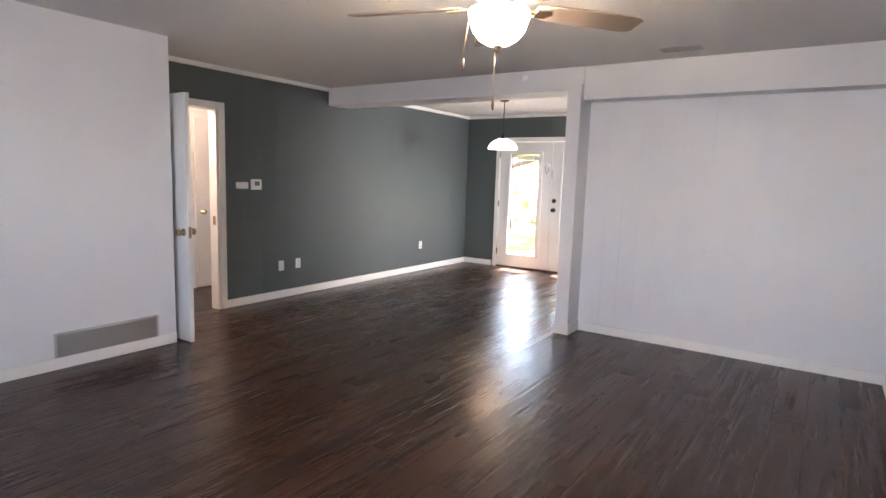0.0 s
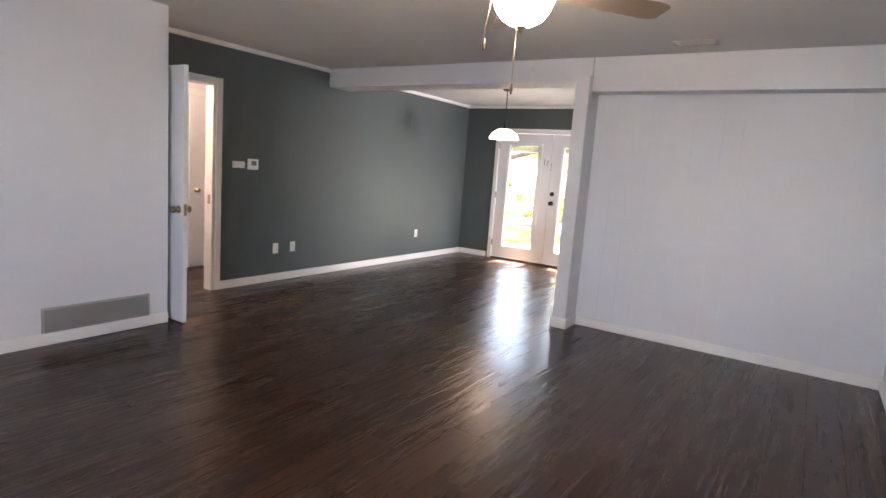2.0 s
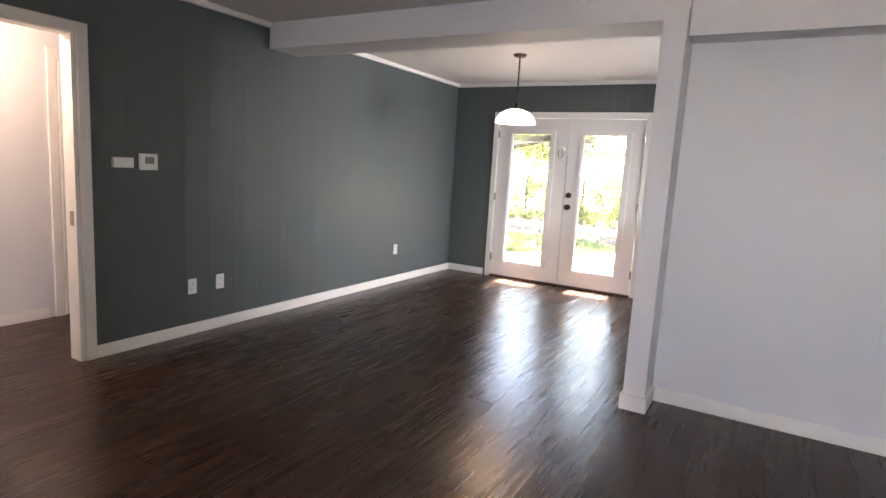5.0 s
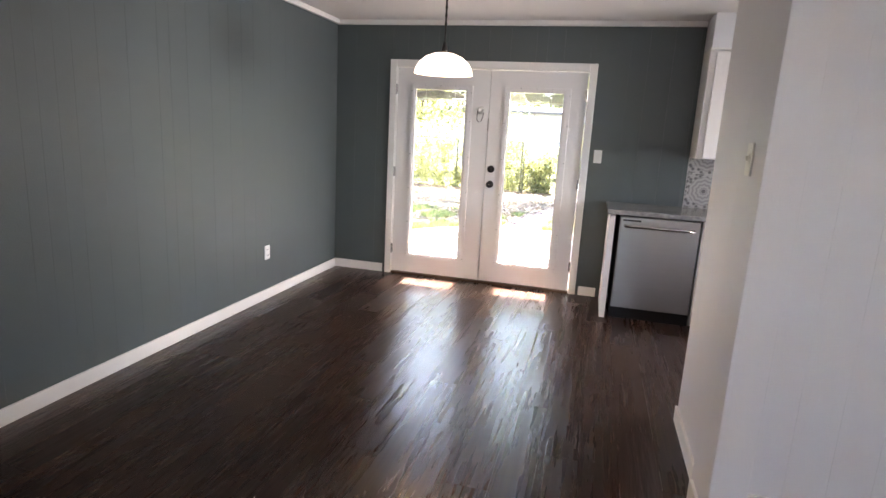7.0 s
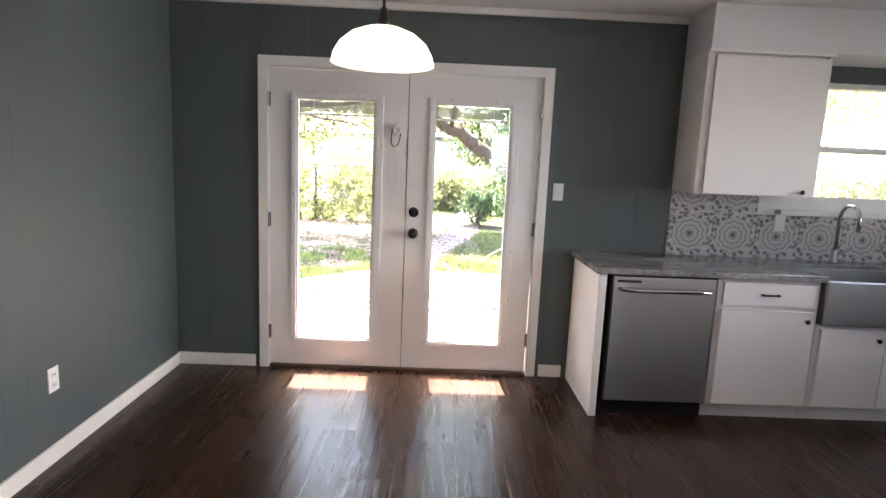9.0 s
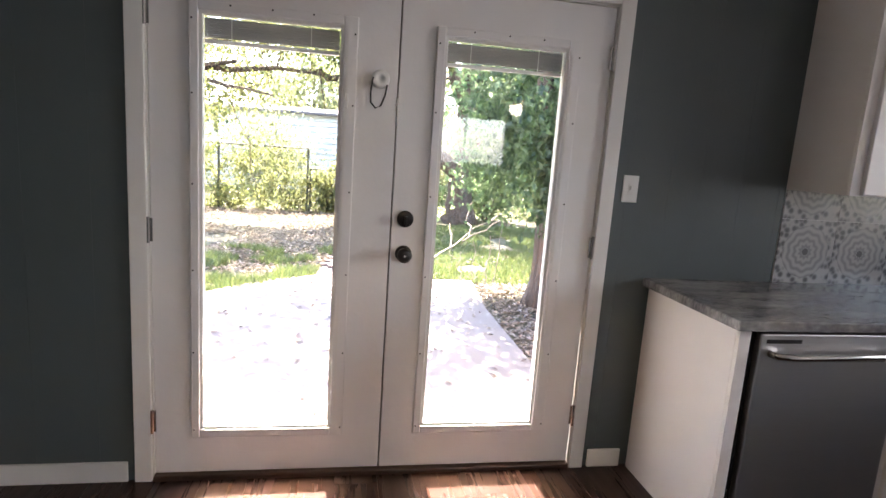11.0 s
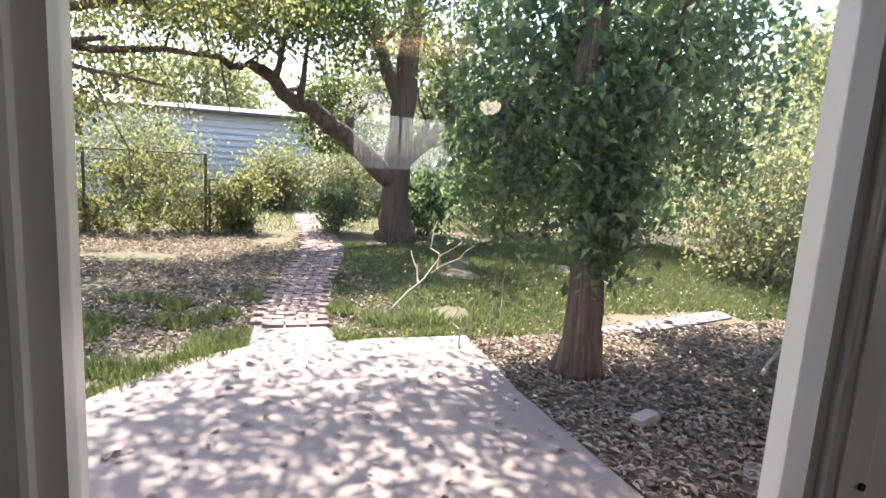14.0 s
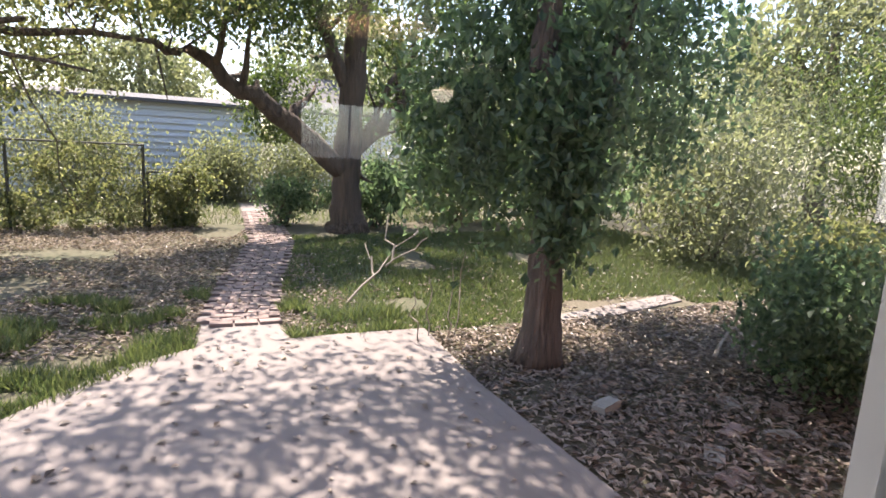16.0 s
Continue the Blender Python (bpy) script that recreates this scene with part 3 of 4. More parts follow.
bowl = part("glass_bowl", lathe(bmesh.new(), [(0.128, 2.148), (0.132, 2.14), (0.129, 2.112), (0.114, 2.068), (0.086, 2.030), (0.046, 2.008), (0.010, 2.000), (0.010, 2.006), (0.044, 2.014), (0.082, 2.035), (0.109, 2.071), (0.124, 2.113), (0.126, 2.14)], segs=40, cap=False), FAN_GLASS, fan, "glowing frosted glass bowl", True)
part("finial", lathe(bmesh.new(), [(0.002, 2.008), (0.020, 2.006), (0.020, 1.997), (0.009, 1.989), (0.011, 1.981), (0.001, 1.972)], segs=18), BRASS, bowl, "", True)
BLADE_TURNS = [52.5, 124.5, 196.5, 268.5, 340.5]
for k, turn in enumerate(BLADE_TURNS):
    spin = pose(0, 0, 2.165, 0, 0, turn)
    bm = bmesh.new()
    outline = [(0.17, 0.045), (0.24, 0.060), (0.42, 0.070), (0.64, 0.073), (0.68, 0.066), (0.70, 0.050)]
    top = [bm.verts.new((x, y, 0.004)) for x, y in outline] + [bm.verts.new((x, -y, 0.004)) for x, y in reversed(outline)]
    bm.faces.new(top)
    ext = bmesh.ops.extrude_face_region(bm, geom=list(bm.faces))
    bmesh.ops.translate(bm, vec=(0, 0, -0.007), verts=[g for g in ext["geom"] if isinstance(g, bmesh.types.BMVert)])
    bmesh.ops.recalc_face_normals(bm, faces=bm.faces)
    bmesh.ops.transform(bm, matrix=spin @ pose(0, 0, 0, -12), verts=bm.verts)
    blade = part("blade", bm, BLADE, fan, "light wood-toned fan blade")
    arm = bm_box(bmesh.new(), (0.085, -0.014, -0.012), (0.19, 0.014, -0.004), 0.003)
    bm_box(arm, (0.17, -0.03, -0.014), (0.235, 0.03, -0.006), 0.003)
    bmesh.ops.transform(arm, matrix=spin @ pose(0, 0, 0, -12), verts=arm.verts)
    part("blade_arm", arm, BRASS, blade)
for dx, dy, low in ((-0.045, 0.07, 1.80), (-0.06, -0.015, 1.95)):
    pull = part("pull_chain", tube(bmesh.new(), [(dx, dy, 2.16), (dx * 2.2, dy * 2.2, 2.12), (dx * 2.5, dy * 2.5, 2.0), (dx * 2.5, dy * 2.5, low)], 0.0016, 6), BRASS, fan)
    part("pull_fob", lathe(bmesh.new(), [(0.001, low + 0.01), (0.006, low), (0.007, low - 0.025), (0.004, low - 0.045), (0.001, low - 0.047)], (dx * 2.5, dy * 2.5, 0), 12), BRONZE, pull, "", True)

# ---- pendant ----
PEND_DROP = 1.815
pendant = thing("pendant_lamp", (1.525, -1.6, 0), "white opal glass dome pendant lamp on a chain", "pendant lamp")
part("canopy", lathe(bmesh.new(), [(0.062, H - 0.001), (0.062, H - 0.012), (0.045, H - 0.026), (0.012, H - 0.03)], segs=28), BRONZE, pendant, "", True)
part("stem", lathe(bmesh.new(), [(0.006, H - 0.02), (0.006, 2.03), (0.014, 2.028), (0.016, 2.0), (0.022, 1.985), (0.024, 1.955)], segs=14), BLACK, pendant, "", True)
for k in range(6):
    z = H - 0.06 - k * 0.05
    part("chain_link", lathe(bmesh.new(), [(0.0075, z), (0.010, z - 0.008), (0.0075, z - 0.016)], segs=10), BLACK, pendant, "", True)
part("shade", lathe(bmesh.new(), [(0.024, 1.962), (0.07, 1.955), (0.122, 1.934), (0.164, 1.899), (0.187, 1.858), (0.194, 1.826), (0.190, 1.826), (0.182, 1.858), (0.159, 1.895), (0.118, 1.928), (0.068, 1.948), (0.02, 1.955)], segs=48, cap=False), PENDANT_GLASS, pendant, "glowing opal glass shade", True)

# ---- kitchen ----
def knob(parent, x, y, z, r=0.014):
    part("knob", lathe(bmesh.new(), [(0.006, y), (0.006, y - 0.012), (r, y - 0.018), (r, y - 0.026), (0.001, y - 0.03)], (x, 0, z), 16, "Y"), BLACK, parent, "small dark round knob", True)


counter = structure("soffit", boxes(((3.34, -0.36, 2.205), (5.60, 0.006, H))), WHITE_WALL, "white soffit over the kitchen cabinets", "soffit")
end_panel = thing("counter_end_panel", (2.715, -0.60, 0), "white painted panel closing the counter end", "panel")
part("board", boxes(((0, 0.0, 0), (0.03, 0.585, 0.872)), bevel=0.002), CABINET, end_panel)
part("face_strip", boxes(((0.0, -0.02, 0), (0.045, -0.001, 0.872)), bevel=0.002), CABINET, end_panel)

dw = thing("dishwasher", (2.79, -0.62, 0), "stainless steel dishwasher under the granite counter", "dishwasher")
part("body", boxes(((0.0, 0.03, 0.10), (0.62, 0.59, 0.868))), DARK, dw)
ddoor = part("door", boxes(((0.008, -0.005, 0.105), (0.612, 0.028, 0.862)), bevel=0.006), STEEL, dw, "brushed stainless steel door")
part("handle", tube(bmesh.new(), [(0.05, -0.005, 0.79), (0.055, -0.035, 0.79), (0.12, -0.048, 0.79), (0.50, -0.048, 0.79), (0.565, -0.035, 0.79), (0.57, -0.005, 0.79)], 0.012, 12), CHROME, ddoor, "curved bar handle", True)
part("control_strip", boxes(((0.03, -0.0075, 0.828), (0.17, -0.004, 0.842))), BLACK, ddoor)
part("toe_kick", boxes(((0.0, 0.045, 0.0), (0.62, 0.06, 0.10))), BLACK, dw)


def base_cabinet(x0, x1, drawer, doors, top=0.872, knob_side=1):
    """Base unit: carcass, kick board, drawer front if any, and doors."""
    root = thing("base_cabinet", (x0, -0.60, 0), "white painted base cabinet with dark knobs", "cabinet", "kitchen base cabinets")
    w = x1 - x0
    part("body", boxes(((0.002, 0.0, 0.09), (w - 0.002, 0.585, top))), CABINET, root)
    part("toe_kick", boxes(((0.002, 0.05, 0.0), (w - 0.002, 0.07, 0.09))), TRIM, root)
    z1 = top - 0.02
    if drawer:
        d = part("drawer", boxes(((0.03, -0.02, 0.715), (w - 0.025, -0.0005, z1)), bevel=0.004), CABINET, root)
        part("pull", tube(bmesh.new(), [(w / 2 - 0.05, -0.02, 0.785), (w / 2 - 0.045, -0.04, 0.785), (w / 2 + 0.045, -0.04, 0.785), (w / 2 + 0.05, -0.02, 0.785)], 0.007, 8), BLACK, d, "dark bar pull")
        z1 = 0.69
    for k in range(doors):
        a, b = 0.03 + k * (w - 0.05) / doors, 0.025 + (k + 1) * (w - 0.05) / doors
        dd = part("door", boxes(((a, -0.02, 0.105), (b, -0.0005, z1)), bevel=0.004), CABINET, root)
        part("edge_lip", boxes(((a, -0.024, z1 - 0.012), (b, -0.019, z1 - 0.001)), bevel=0.002), CABINET, dd)
        knob(dd, b - 0.05 if (k + knob_side) % 2 else a + 0.05, -0.02, z1 - 0.055)


base_cabinet(3.42, 4.03, True, 1)
base_cabinet(4.03, 4.87, False, 2, 0.61)
base_cabinet(4.87, 5.58, True, 1)

sink = thing("farmhouse_sink", (4.04, -0.64, 0), "stainless steel apron front farmhouse sink", "sink")
part("apron", boxes(((0, 0, 0.615), (0.82, 0.02, 0.885)), bevel=0.008), STEEL, sink)
part("basin", boxes(((0, 0.02, 0.62), (0.015, 0.46, 0.885)), ((0.805, 0.02, 0.62), (0.82, 0.46, 0.885)), ((0.015, 0.445, 0.62), (0.805, 0.46, 0.885)), ((0.015, 0.02, 0.62), (0.805, 0.445, 0.635))), STEEL, sink)
part("drain", lathe(bmesh.new(), [(0.05, 0.636), (0.05, 0.64), (0.03, 0.638), (0.001, 0.637)], (0.41, 0.23, 0), 24), CHROME, sink)

top = thing("worktop", (0, 0, 0), "grey veined polished granite worktop", "worktop")
part("slab", boxes(((2.69, -0.645, 0.875), (4.038, 0.004, 0.912)), bevel=0.006), GRANITE, top)
part("slab", boxes(((4.862, -0.645, 0.875), (5.598, 0.004, 0.912)), bevel=0.006), GRANITE, top)
part("slab", boxes(((4.039, -0.175, 0.875), (4.861, 0.004, 0.912)), bevel=0.004), GRANITE, top)

faucet = thing("kitchen_faucet", (4.45, -0.09, 0.912), "brushed metal gooseneck kitchen faucet", "faucet")
part("base", lathe(bmesh.new(), [(0.03, 0), (0.03, 0.01), (0.022, 0.02), (0.02, 0.08), (0.014, 0.09)], segs=20), CHROME, faucet, "", True)
arc = [(0, 0, 0.08), (0, 0, 0.30)] + [(0.0, -0.09 + 0.09 * math.cos(a), 0.30 + 0.09 * math.sin(a)) for a in [math.pi * k / 10 for k in range(1, 11)]] + [(0, -0.18, 0.23)]
part("spout", tube(bmesh.new(), arc, 0.012, 14), CHROME, faucet, "", True)
part("lever", tube(bmesh.new(), [(0.015, 0, 0.06), (0.05, 0, 0.07), (0.095, -0.01, 0.10)], [0.008, 0.007, 0.005], 10), CHROME, faucet, "", True)


def upper_cabinet(x0, x1, knob_x):
    root = thing("wall_cabinet", (x0, -0.315, 1.345), "white painted wall cabinet with a dark knob", "cabinet", "kitchen wall cabinets")
    w = x1 - x0
    part("body", boxes(((0, 0, 0), (w, 0.319, 0.858)), bevel=0.002), CABINET, root)
    part("face_stile", boxes(((0, -0.016, 0), (0.05, -0.0005, 0.858))), CABINET, root)
    part("face_stile", boxes(((w - 0.02, -0.016, 0), (w, -0.0005, 0.858))), CABINET, root)
    d = part("door", boxes(((0.045, -0.036, 0.006), (w - 0.012, -0.0165, 0.83)), bevel=0.004), CABINET, root)
    knob(d, knob_x - x0, -0.036, 0.035)
    part("top_moulding", boxes(((-0.006, -0.045, 0.842), (w + 0.004, -0.017, 0.862)), bevel=0.004), TRIM, root)


upper_cabinet(3.34, 4.09, 3.99)
upper_cabinet(5.16, 5.59, 5.24)

win = thing("window_1", (0, 0, 0), "white double hung kitchen window over the sink", "window", kind="structure")
X0, X1, Z0, Z1 = 4.12, 5.10, 1.25, 2.10
part("window_frame", boxes(((X0, 0.03, Z0), (X0 + 0.035, 0.12, Z1)), ((X1 - 0.035, 0.03, Z0), (X1, 0.12, Z1)), ((X0 + 0.035, 0.03, Z1 - 0.035), (X1 - 0.035, 0.12, Z1)), ((X0 + 0.035, 0.03, Z0), (X1 - 0.035, 0.12, Z0 + 0.04)), bevel=0.003), TRIM, win)
part("meeting_rail", boxes(((X0 + 0.035, 0.04, 1.645), (X1 - 0.035, 0.10, 1.685)), bevel=0.003), TRIM, win)
part("window_sill", boxes(((X0 - 0.06, -0.07, Z0 - 0.03), (X1 + 0.05, 0.03, Z0)), bevel=0.005), TRIM, win, "white painted projecting sill")
for z0, z1 in ((Z0 + 0.04, 1.645), (1.685, Z1 - 0.035)):
    pane = part("pane", boxes(((X0 + 0.034, 0.068, z0 - 0.001), (X1 - 0.034, 0.072, z1 + 0.001))), GLASS, win, "clear glass pane")
    pane.visible_shadow = False
part("sash_lift", boxes(((4.42, 0.02, Z0 + 0.045), (4.46, 0.04, Z0 + 0.06)), bevel=0.003), CHROME, win)

# unseen side window, added to house the kitchen fill lamp
side = thing("window_3", (0, 0, 0), "unseen white kitchen side window added for fill light", "window", kind="structure")
part("window_frame", boxes(((5.62, -2.2, 1.05), (5.70, -2.15, 2.05)), ((5.62, -0.95, 1.05), (5.70, -0.9, 2.05)), ((5.62, -2.15, 2.0), (5.70, -0.95, 2.05)), ((5.62, -2.15, 1.05), (5.70, -0.95, 1.1))), TRIM, side)
part("pane", boxes(((5.655, -2.15, 1.1), (5.66, -0.95, 2.0))), GLASS, side).visible_shadow = False

rear = thing("window_2", (0, 0, 0), "wide white living room window", "window", kind="structure")
part("window_frame", boxes(((3.0, -9.98, 1.15), (3.05, -9.90, 2.2)), ((4.79, -9.98, 1.15), (4.84, -9.90, 2.2)), ((3.05, -9.98, 2.15), (4.79, -9.90, 2.2)), ((3.05, -9.98, 1.15), (4.79, -9.90, 1.2)), ((3.9, -9.98, 1.2), (3.94, -9.90, 2.15))), TRIM, rear)
for a, b in ((3.05, 3.9), (3.94, 4.79)):
    part("pane", boxes(((a, -9.95, 1.2), (b, -9.945, 2.15))), GLASS, rear).visible_shadow = False

# patterned splashback tiles
splash = thing("splashback", (0, 0, 0), "grey medallion patterned tile splashback", "splashback", kind="structure")
part("grout", boxes(((3.34, 0.0, 0.912), (5.60, 0.0085, 1.345)), ((3.34, 0.0, 1.345), (4.06, 0.0085, 1.346))), TRIM, splash)
tile_mesh = {}
def tile(cx, z0, z1, x0, x1, cz):
    key = (round(x0 - cx, 3), round(x1 - cx, 3), round(z0 - cz, 3), round(z1 - cz, 3))
    if key not in tile_mesh:
        bm = boxes(((x0 - cx, -0.004, z0 - cz), (x1 - cx, 0.0, z1 - cz)))
        me = bpy.data.meshes.new("tile"); bm.to_mesh(me); bm.free(); me.materials.append(TILE)
        tile_mesh[key] = me
    ob = new("tile", tile_mesh[key])
    ob.parent = splash
    ob.location = (cx, 0.0, cz)
for i in range(8):
    for cz in (1.062, 1.362):
        x0, x1 = 3.342 + i * 0.3, min(3.342 + i * 0.3 + 0.298, 5.598)
        top_z = 1.218 if x0 + 0.1 > 4.0 else 1.344
        z0, z1 = max(cz - 0.149, 0.913), min(cz + 0.149, top_z)
        if z1 - z0 > 0.01 and x1 > x0:
            tile(x0 + 0.149, z0, z1, x0, x1, cz)
sw = thing("wall_outlet", (4.10, -0.004, 1.16), "white outlet on the tiled splashback", "outlet")
part("cover_plate", boxes(((-0.036, -0.007, -0.058), (0.036, 0.0, 0.058)), bevel=0.003), PLASTIC, sw)

# ---- garden ----
GZ = -0.15
def sheet(name, outline, z0, z1, mat, label, category):
    bm = bmesh.new()
    f = bm.faces.new([bm.verts.new((x, y, z1)) for x, y in outline])
    if f.normal.z < 0:
        f.normal_flip()
    ext = bmesh.ops.extrude_face_region(bm, geom=[f])
    bmesh.ops.translate(bm, vec=(0, 0, z0 - z1), verts=[g for g in ext["geom"] if isinstance(g, bmesh.types.BMVert)])
    bmesh.ops.recalc_face_normals(bm, faces=bm.faces)
    return structure(name, bm, mat, label, category)


sheet("ground", [(-400, -400), (400, -400), (400, 400), (-400, 400)], GZ - 0.5, GZ, SOIL, "bare earth and thin lawn of the back garden", "ground")
sheet("patio", [(-0.6, 0.16), (2.78, 0.16), (2.80, 3.0), (2.92, 4.2), (2.2, 4.26), (1.1, 4.28), (0.55, 4.0), (0.05, 3.4), (-0.5, 2.6)], GZ - 0.08, GZ + 0.045, CONCRETE, "worn concrete patio slab in dappled shade", "patio")
sheet("concrete_strip", [(4.35, 3.95), (6.3, 4.35), (6.4, 4.62), (4.3, 4.25)], GZ - 0.05, GZ + 0.02, CONCRETE, "narrow pale concrete edging strip in the lawn", "paving")
structure("house_exterior_wall", boxes(((-3.0, 0.152, GZ - 0.1), (0.598, 0.20, 2.4)), ((2.46, 0.152, GZ - 0.1), (4.08, 0.20, 2.4)), ((5.14, 0.152, GZ - 0.1), (8.0, 0.20, 2.4)), ((4.08, 0.152, GZ - 0.1), (5.14, 0.20, 1.22)), ((4.08, 0.152, 2.12), (5.14, 0.20, 2.4)), ((0.598, 0.152, 2.07), (2.46, 0.20, 2.4)), ((0.598, 0.152, GZ - 0.1), (2.46, 0.20, -0.02))), EXTERIOR, "brown brick outside wall of the house", "wall")


def scatter(name, centres, normals_up, size, count, mat, label, category, kind="", parent=None, aspect=0.65, seed=1):
    """count small folded leaves at the points centres (n,3); normals_up 0: any way, 1: lying flat."""
    rng = np.random.default_rng(seed)
    n = len(centres)
    a = rng.uniform(0, 2 * np.pi, n)
    tilt = rng.normal(0, 1.0, (n, 3)) * (1 - normals_up)
    nrm = tilt + np.array([0, 0, 0.6 + normals_up * 2]) + rng.normal(0, 0.25, (n, 3))
    nrm /= np.linalg.norm(nrm, axis=1)[:, None] + 1e-9
    ref = np.stack([np.cos(a), np.sin(a), np.zeros(n)], 1)
    u = np.cross(nrm, ref); u /= np.linalg.norm(u, axis=1)[:, None] + 1e-9
    v = np.cross(nrm, u)
    s = size * rng.uniform(0.6, 1.35, n)[:, None]
    fold = nrm * s * 0.18
    pts = np.stack([centres - u * s * 0.5, centres + v * s * aspect * 0.5 + fold, centres + u * s * 0.5, centres - v * s * aspect * 0.5 + fold], 1).reshape(-1, 3)
    idx = np.arange(n) * 4
    tris = np.stack([np.stack([idx, idx + 1, idx + 2], 1), np.stack([idx, idx + 2, idx + 3], 1)], 1).reshape(-1, 3)
    me = bpy.data.meshes.new(name)
    me.from_pydata(pts.tolist(), [], tris.tolist())
    me.materials.append(mat)
    ob = new(name, me)
    if parent is not None:
        ob.parent = parent
    return tagged(ob, label, category, kind=kind)


def clump_points(rng, centre, radii, clumps, per, spread, low=-1.0):
    """Leaves in clumps over an ellipsoid: uneven outline, gaps between."""
    d = rng.normal(0, 1, (clumps, 3)); d /= np.linalg.norm(d, axis=1)[:, None]
    r = rng.uniform(0.25, 1.0, clumps) ** 0.5 * rng.uniform(0.75, 1.2, clumps)
    c = np.array(centre) + d * r[:, None] * np.array(radii)
    pts = np.repeat(c, per, 0) + rng.normal(0, 1, (clumps * per, 3)) * np.array(spread)
    return pts[pts[:, 2] > low]


def limb(bm, start, end, r0, r1, rng, steps=7, wobble=0.05):
    s, e = Vector(start), Vector(end)
    pts = []
    for i in range(steps):
        k = i / (steps - 1)
        w = wobble * math.sin(math.pi * k)
        pts.append(s.lerp(e, k) + Vector(rng.normal(0, 1, 3)) * w)
    tube(bm, pts, [r0 + (r1 - r0) * i / (steps - 1) for i in range(steps)], 10)
    return pts


def tree(name, base, trunk, limbs, crowns, mat, leaf, label, seed, low=0.3, flare=1.5):
    """trunk: (point, radius) pairs; limbs: (start, end, r0, r1); crowns: (centre, radii, clumps, per, spread)."""
    rng = np.random.default_rng(seed)
    root = thing(name, base, label, "tree")
    o = np.array(base)
    bm = bmesh.new()
    pts, radii = [], []
    for (p, r), (q, s) in zip(trunk, trunk[1:]):
        for k in range(6):
            f = k / 6
            pts.append(Vector(p).lerp(Vector(q), f) + Vector(rng.normal(0, 1, 3)) * r * 0.06)
            radii.append((r + (s - r) * f) * (1 + rng.normal(0, 0.04)))
    pts.append(Vector(trunk[-1][0])); radii.append(trunk[-1][1])
    for k, f in enumerate((flare, 1 + (flare - 1) * 0.5, 1 + (flare - 1) * 0.2)):
        radii[k] *= f
    tube(bm, [p - Vector(base) for p in pts], radii, 16)
    part("trunk", bm, BARK, root, "", True)
    for s, e, r0, r1 in limbs:
        bm = bmesh.new()
        line = limb(bm, Vector(s) - Vector(base), Vector(e) - Vector(base), r0, r1, rng)
        for k in range(4):
            p = line[2 + k]
            q = p + Vector(rng.normal(0, 1, 3)) * 0.7 + Vector((0, 0, 0.25))
            limb(bm, p, q, r1 * 0.7, 0.006, rng, 5, 0.05)
        part("limb", bm, BARK, root, "", True)
    allp = np.concatenate([clump_points(rng, *c, low=low) for c in crowns]) - o
    scatter("crown", allp, 0.0, leaf, len(allp), mat, "", "", parent=root, seed=seed)
    return root


# the vine-clad tree at the patio's edge
tree("tree", (3.46, 3.25, GZ), [((3.46, 3.25, GZ), 0.145), ((3.47, 3.25, 0.65), 0.135), ((3.52, 3.25, 1.48), 0.11), ((3.30, 3.25, 2.05), 0.095), ((3.32, 3.25, 2.7), 0.09), ((3.5, 3.4, 4.6), 0.06)],
     [((3.48, 3.18, 1.45), (4.3, 3.5, 2.6), 0.09, 0.03), ((3.3, 3.2, 2.7), (2.2, 3.9, 4.2), 0.07, 0.02), ((3.3, 3.2, 2.6), (4.4, 2.6, 4.0), 0.07, 0.02)],
     [((3.45, 3.6, 1.5), (0.75, 0.5, 0.75), 50, 34, (0.12, 0.12, 0.12)), ((3.40, 3.0, 1.12), (0.30, 0.16, 0.42), 26, 34, (0.09, 0.07, 0.12)), ((4.2, 3.9, 2.2), (2.0, 0.9, 0.9), 50, 22, (0.17, 0.17, 0.2)), ((4.6, 4.0, 2.35), (1.3, 0.9, 0.8), 85, 40, (0.15, 0.15, 0.14)), ((5.2, 4.4, 1.5), (0.8, 0.7, 0.8), 45, 38, (0.13, 0.13, 0.13)),
      # crowns at z 5.0 and 5.6: unseen, added to shade litter and patio
      ((3.2, 4.0, 3.6), (2.6, 1.6, 0.9), 85, 46, (0.18, 0.18, 0.14)), ((4.8, 4.8, 5.0), (2.5, 1.7, 0.6), 170, 46, (0.22, 0.22, 0.15)), ((1.3, 5.5, 5.6), (2.3, 1.5, 0.5), 165, 46, (0.22, 0.2, 0.14)), ((3.1, 3.9, 2.1), (0.7, 0.6, 0.6), 36, 34, (0.12, 0.12, 0.12)), ((3.36, 2.95, 1.65), (0.34, 0.16, 0.6), 38, 34, (0.10, 0.08, 0.12)), ((2.95, 3.9, 1.35), (0.45, 0.4, 0.6), 30, 34, (0.12, 0.12, 0.14)), ((3.9, 3.4, 2.6), (1.3, 0.7, 0.4), 48, 34, (0.16, 0.14, 0.14))],
     LEAF_DARK, 0.085, "tall tree clad in dark green ivy beside the patio", 11, 0.35, 1.55)
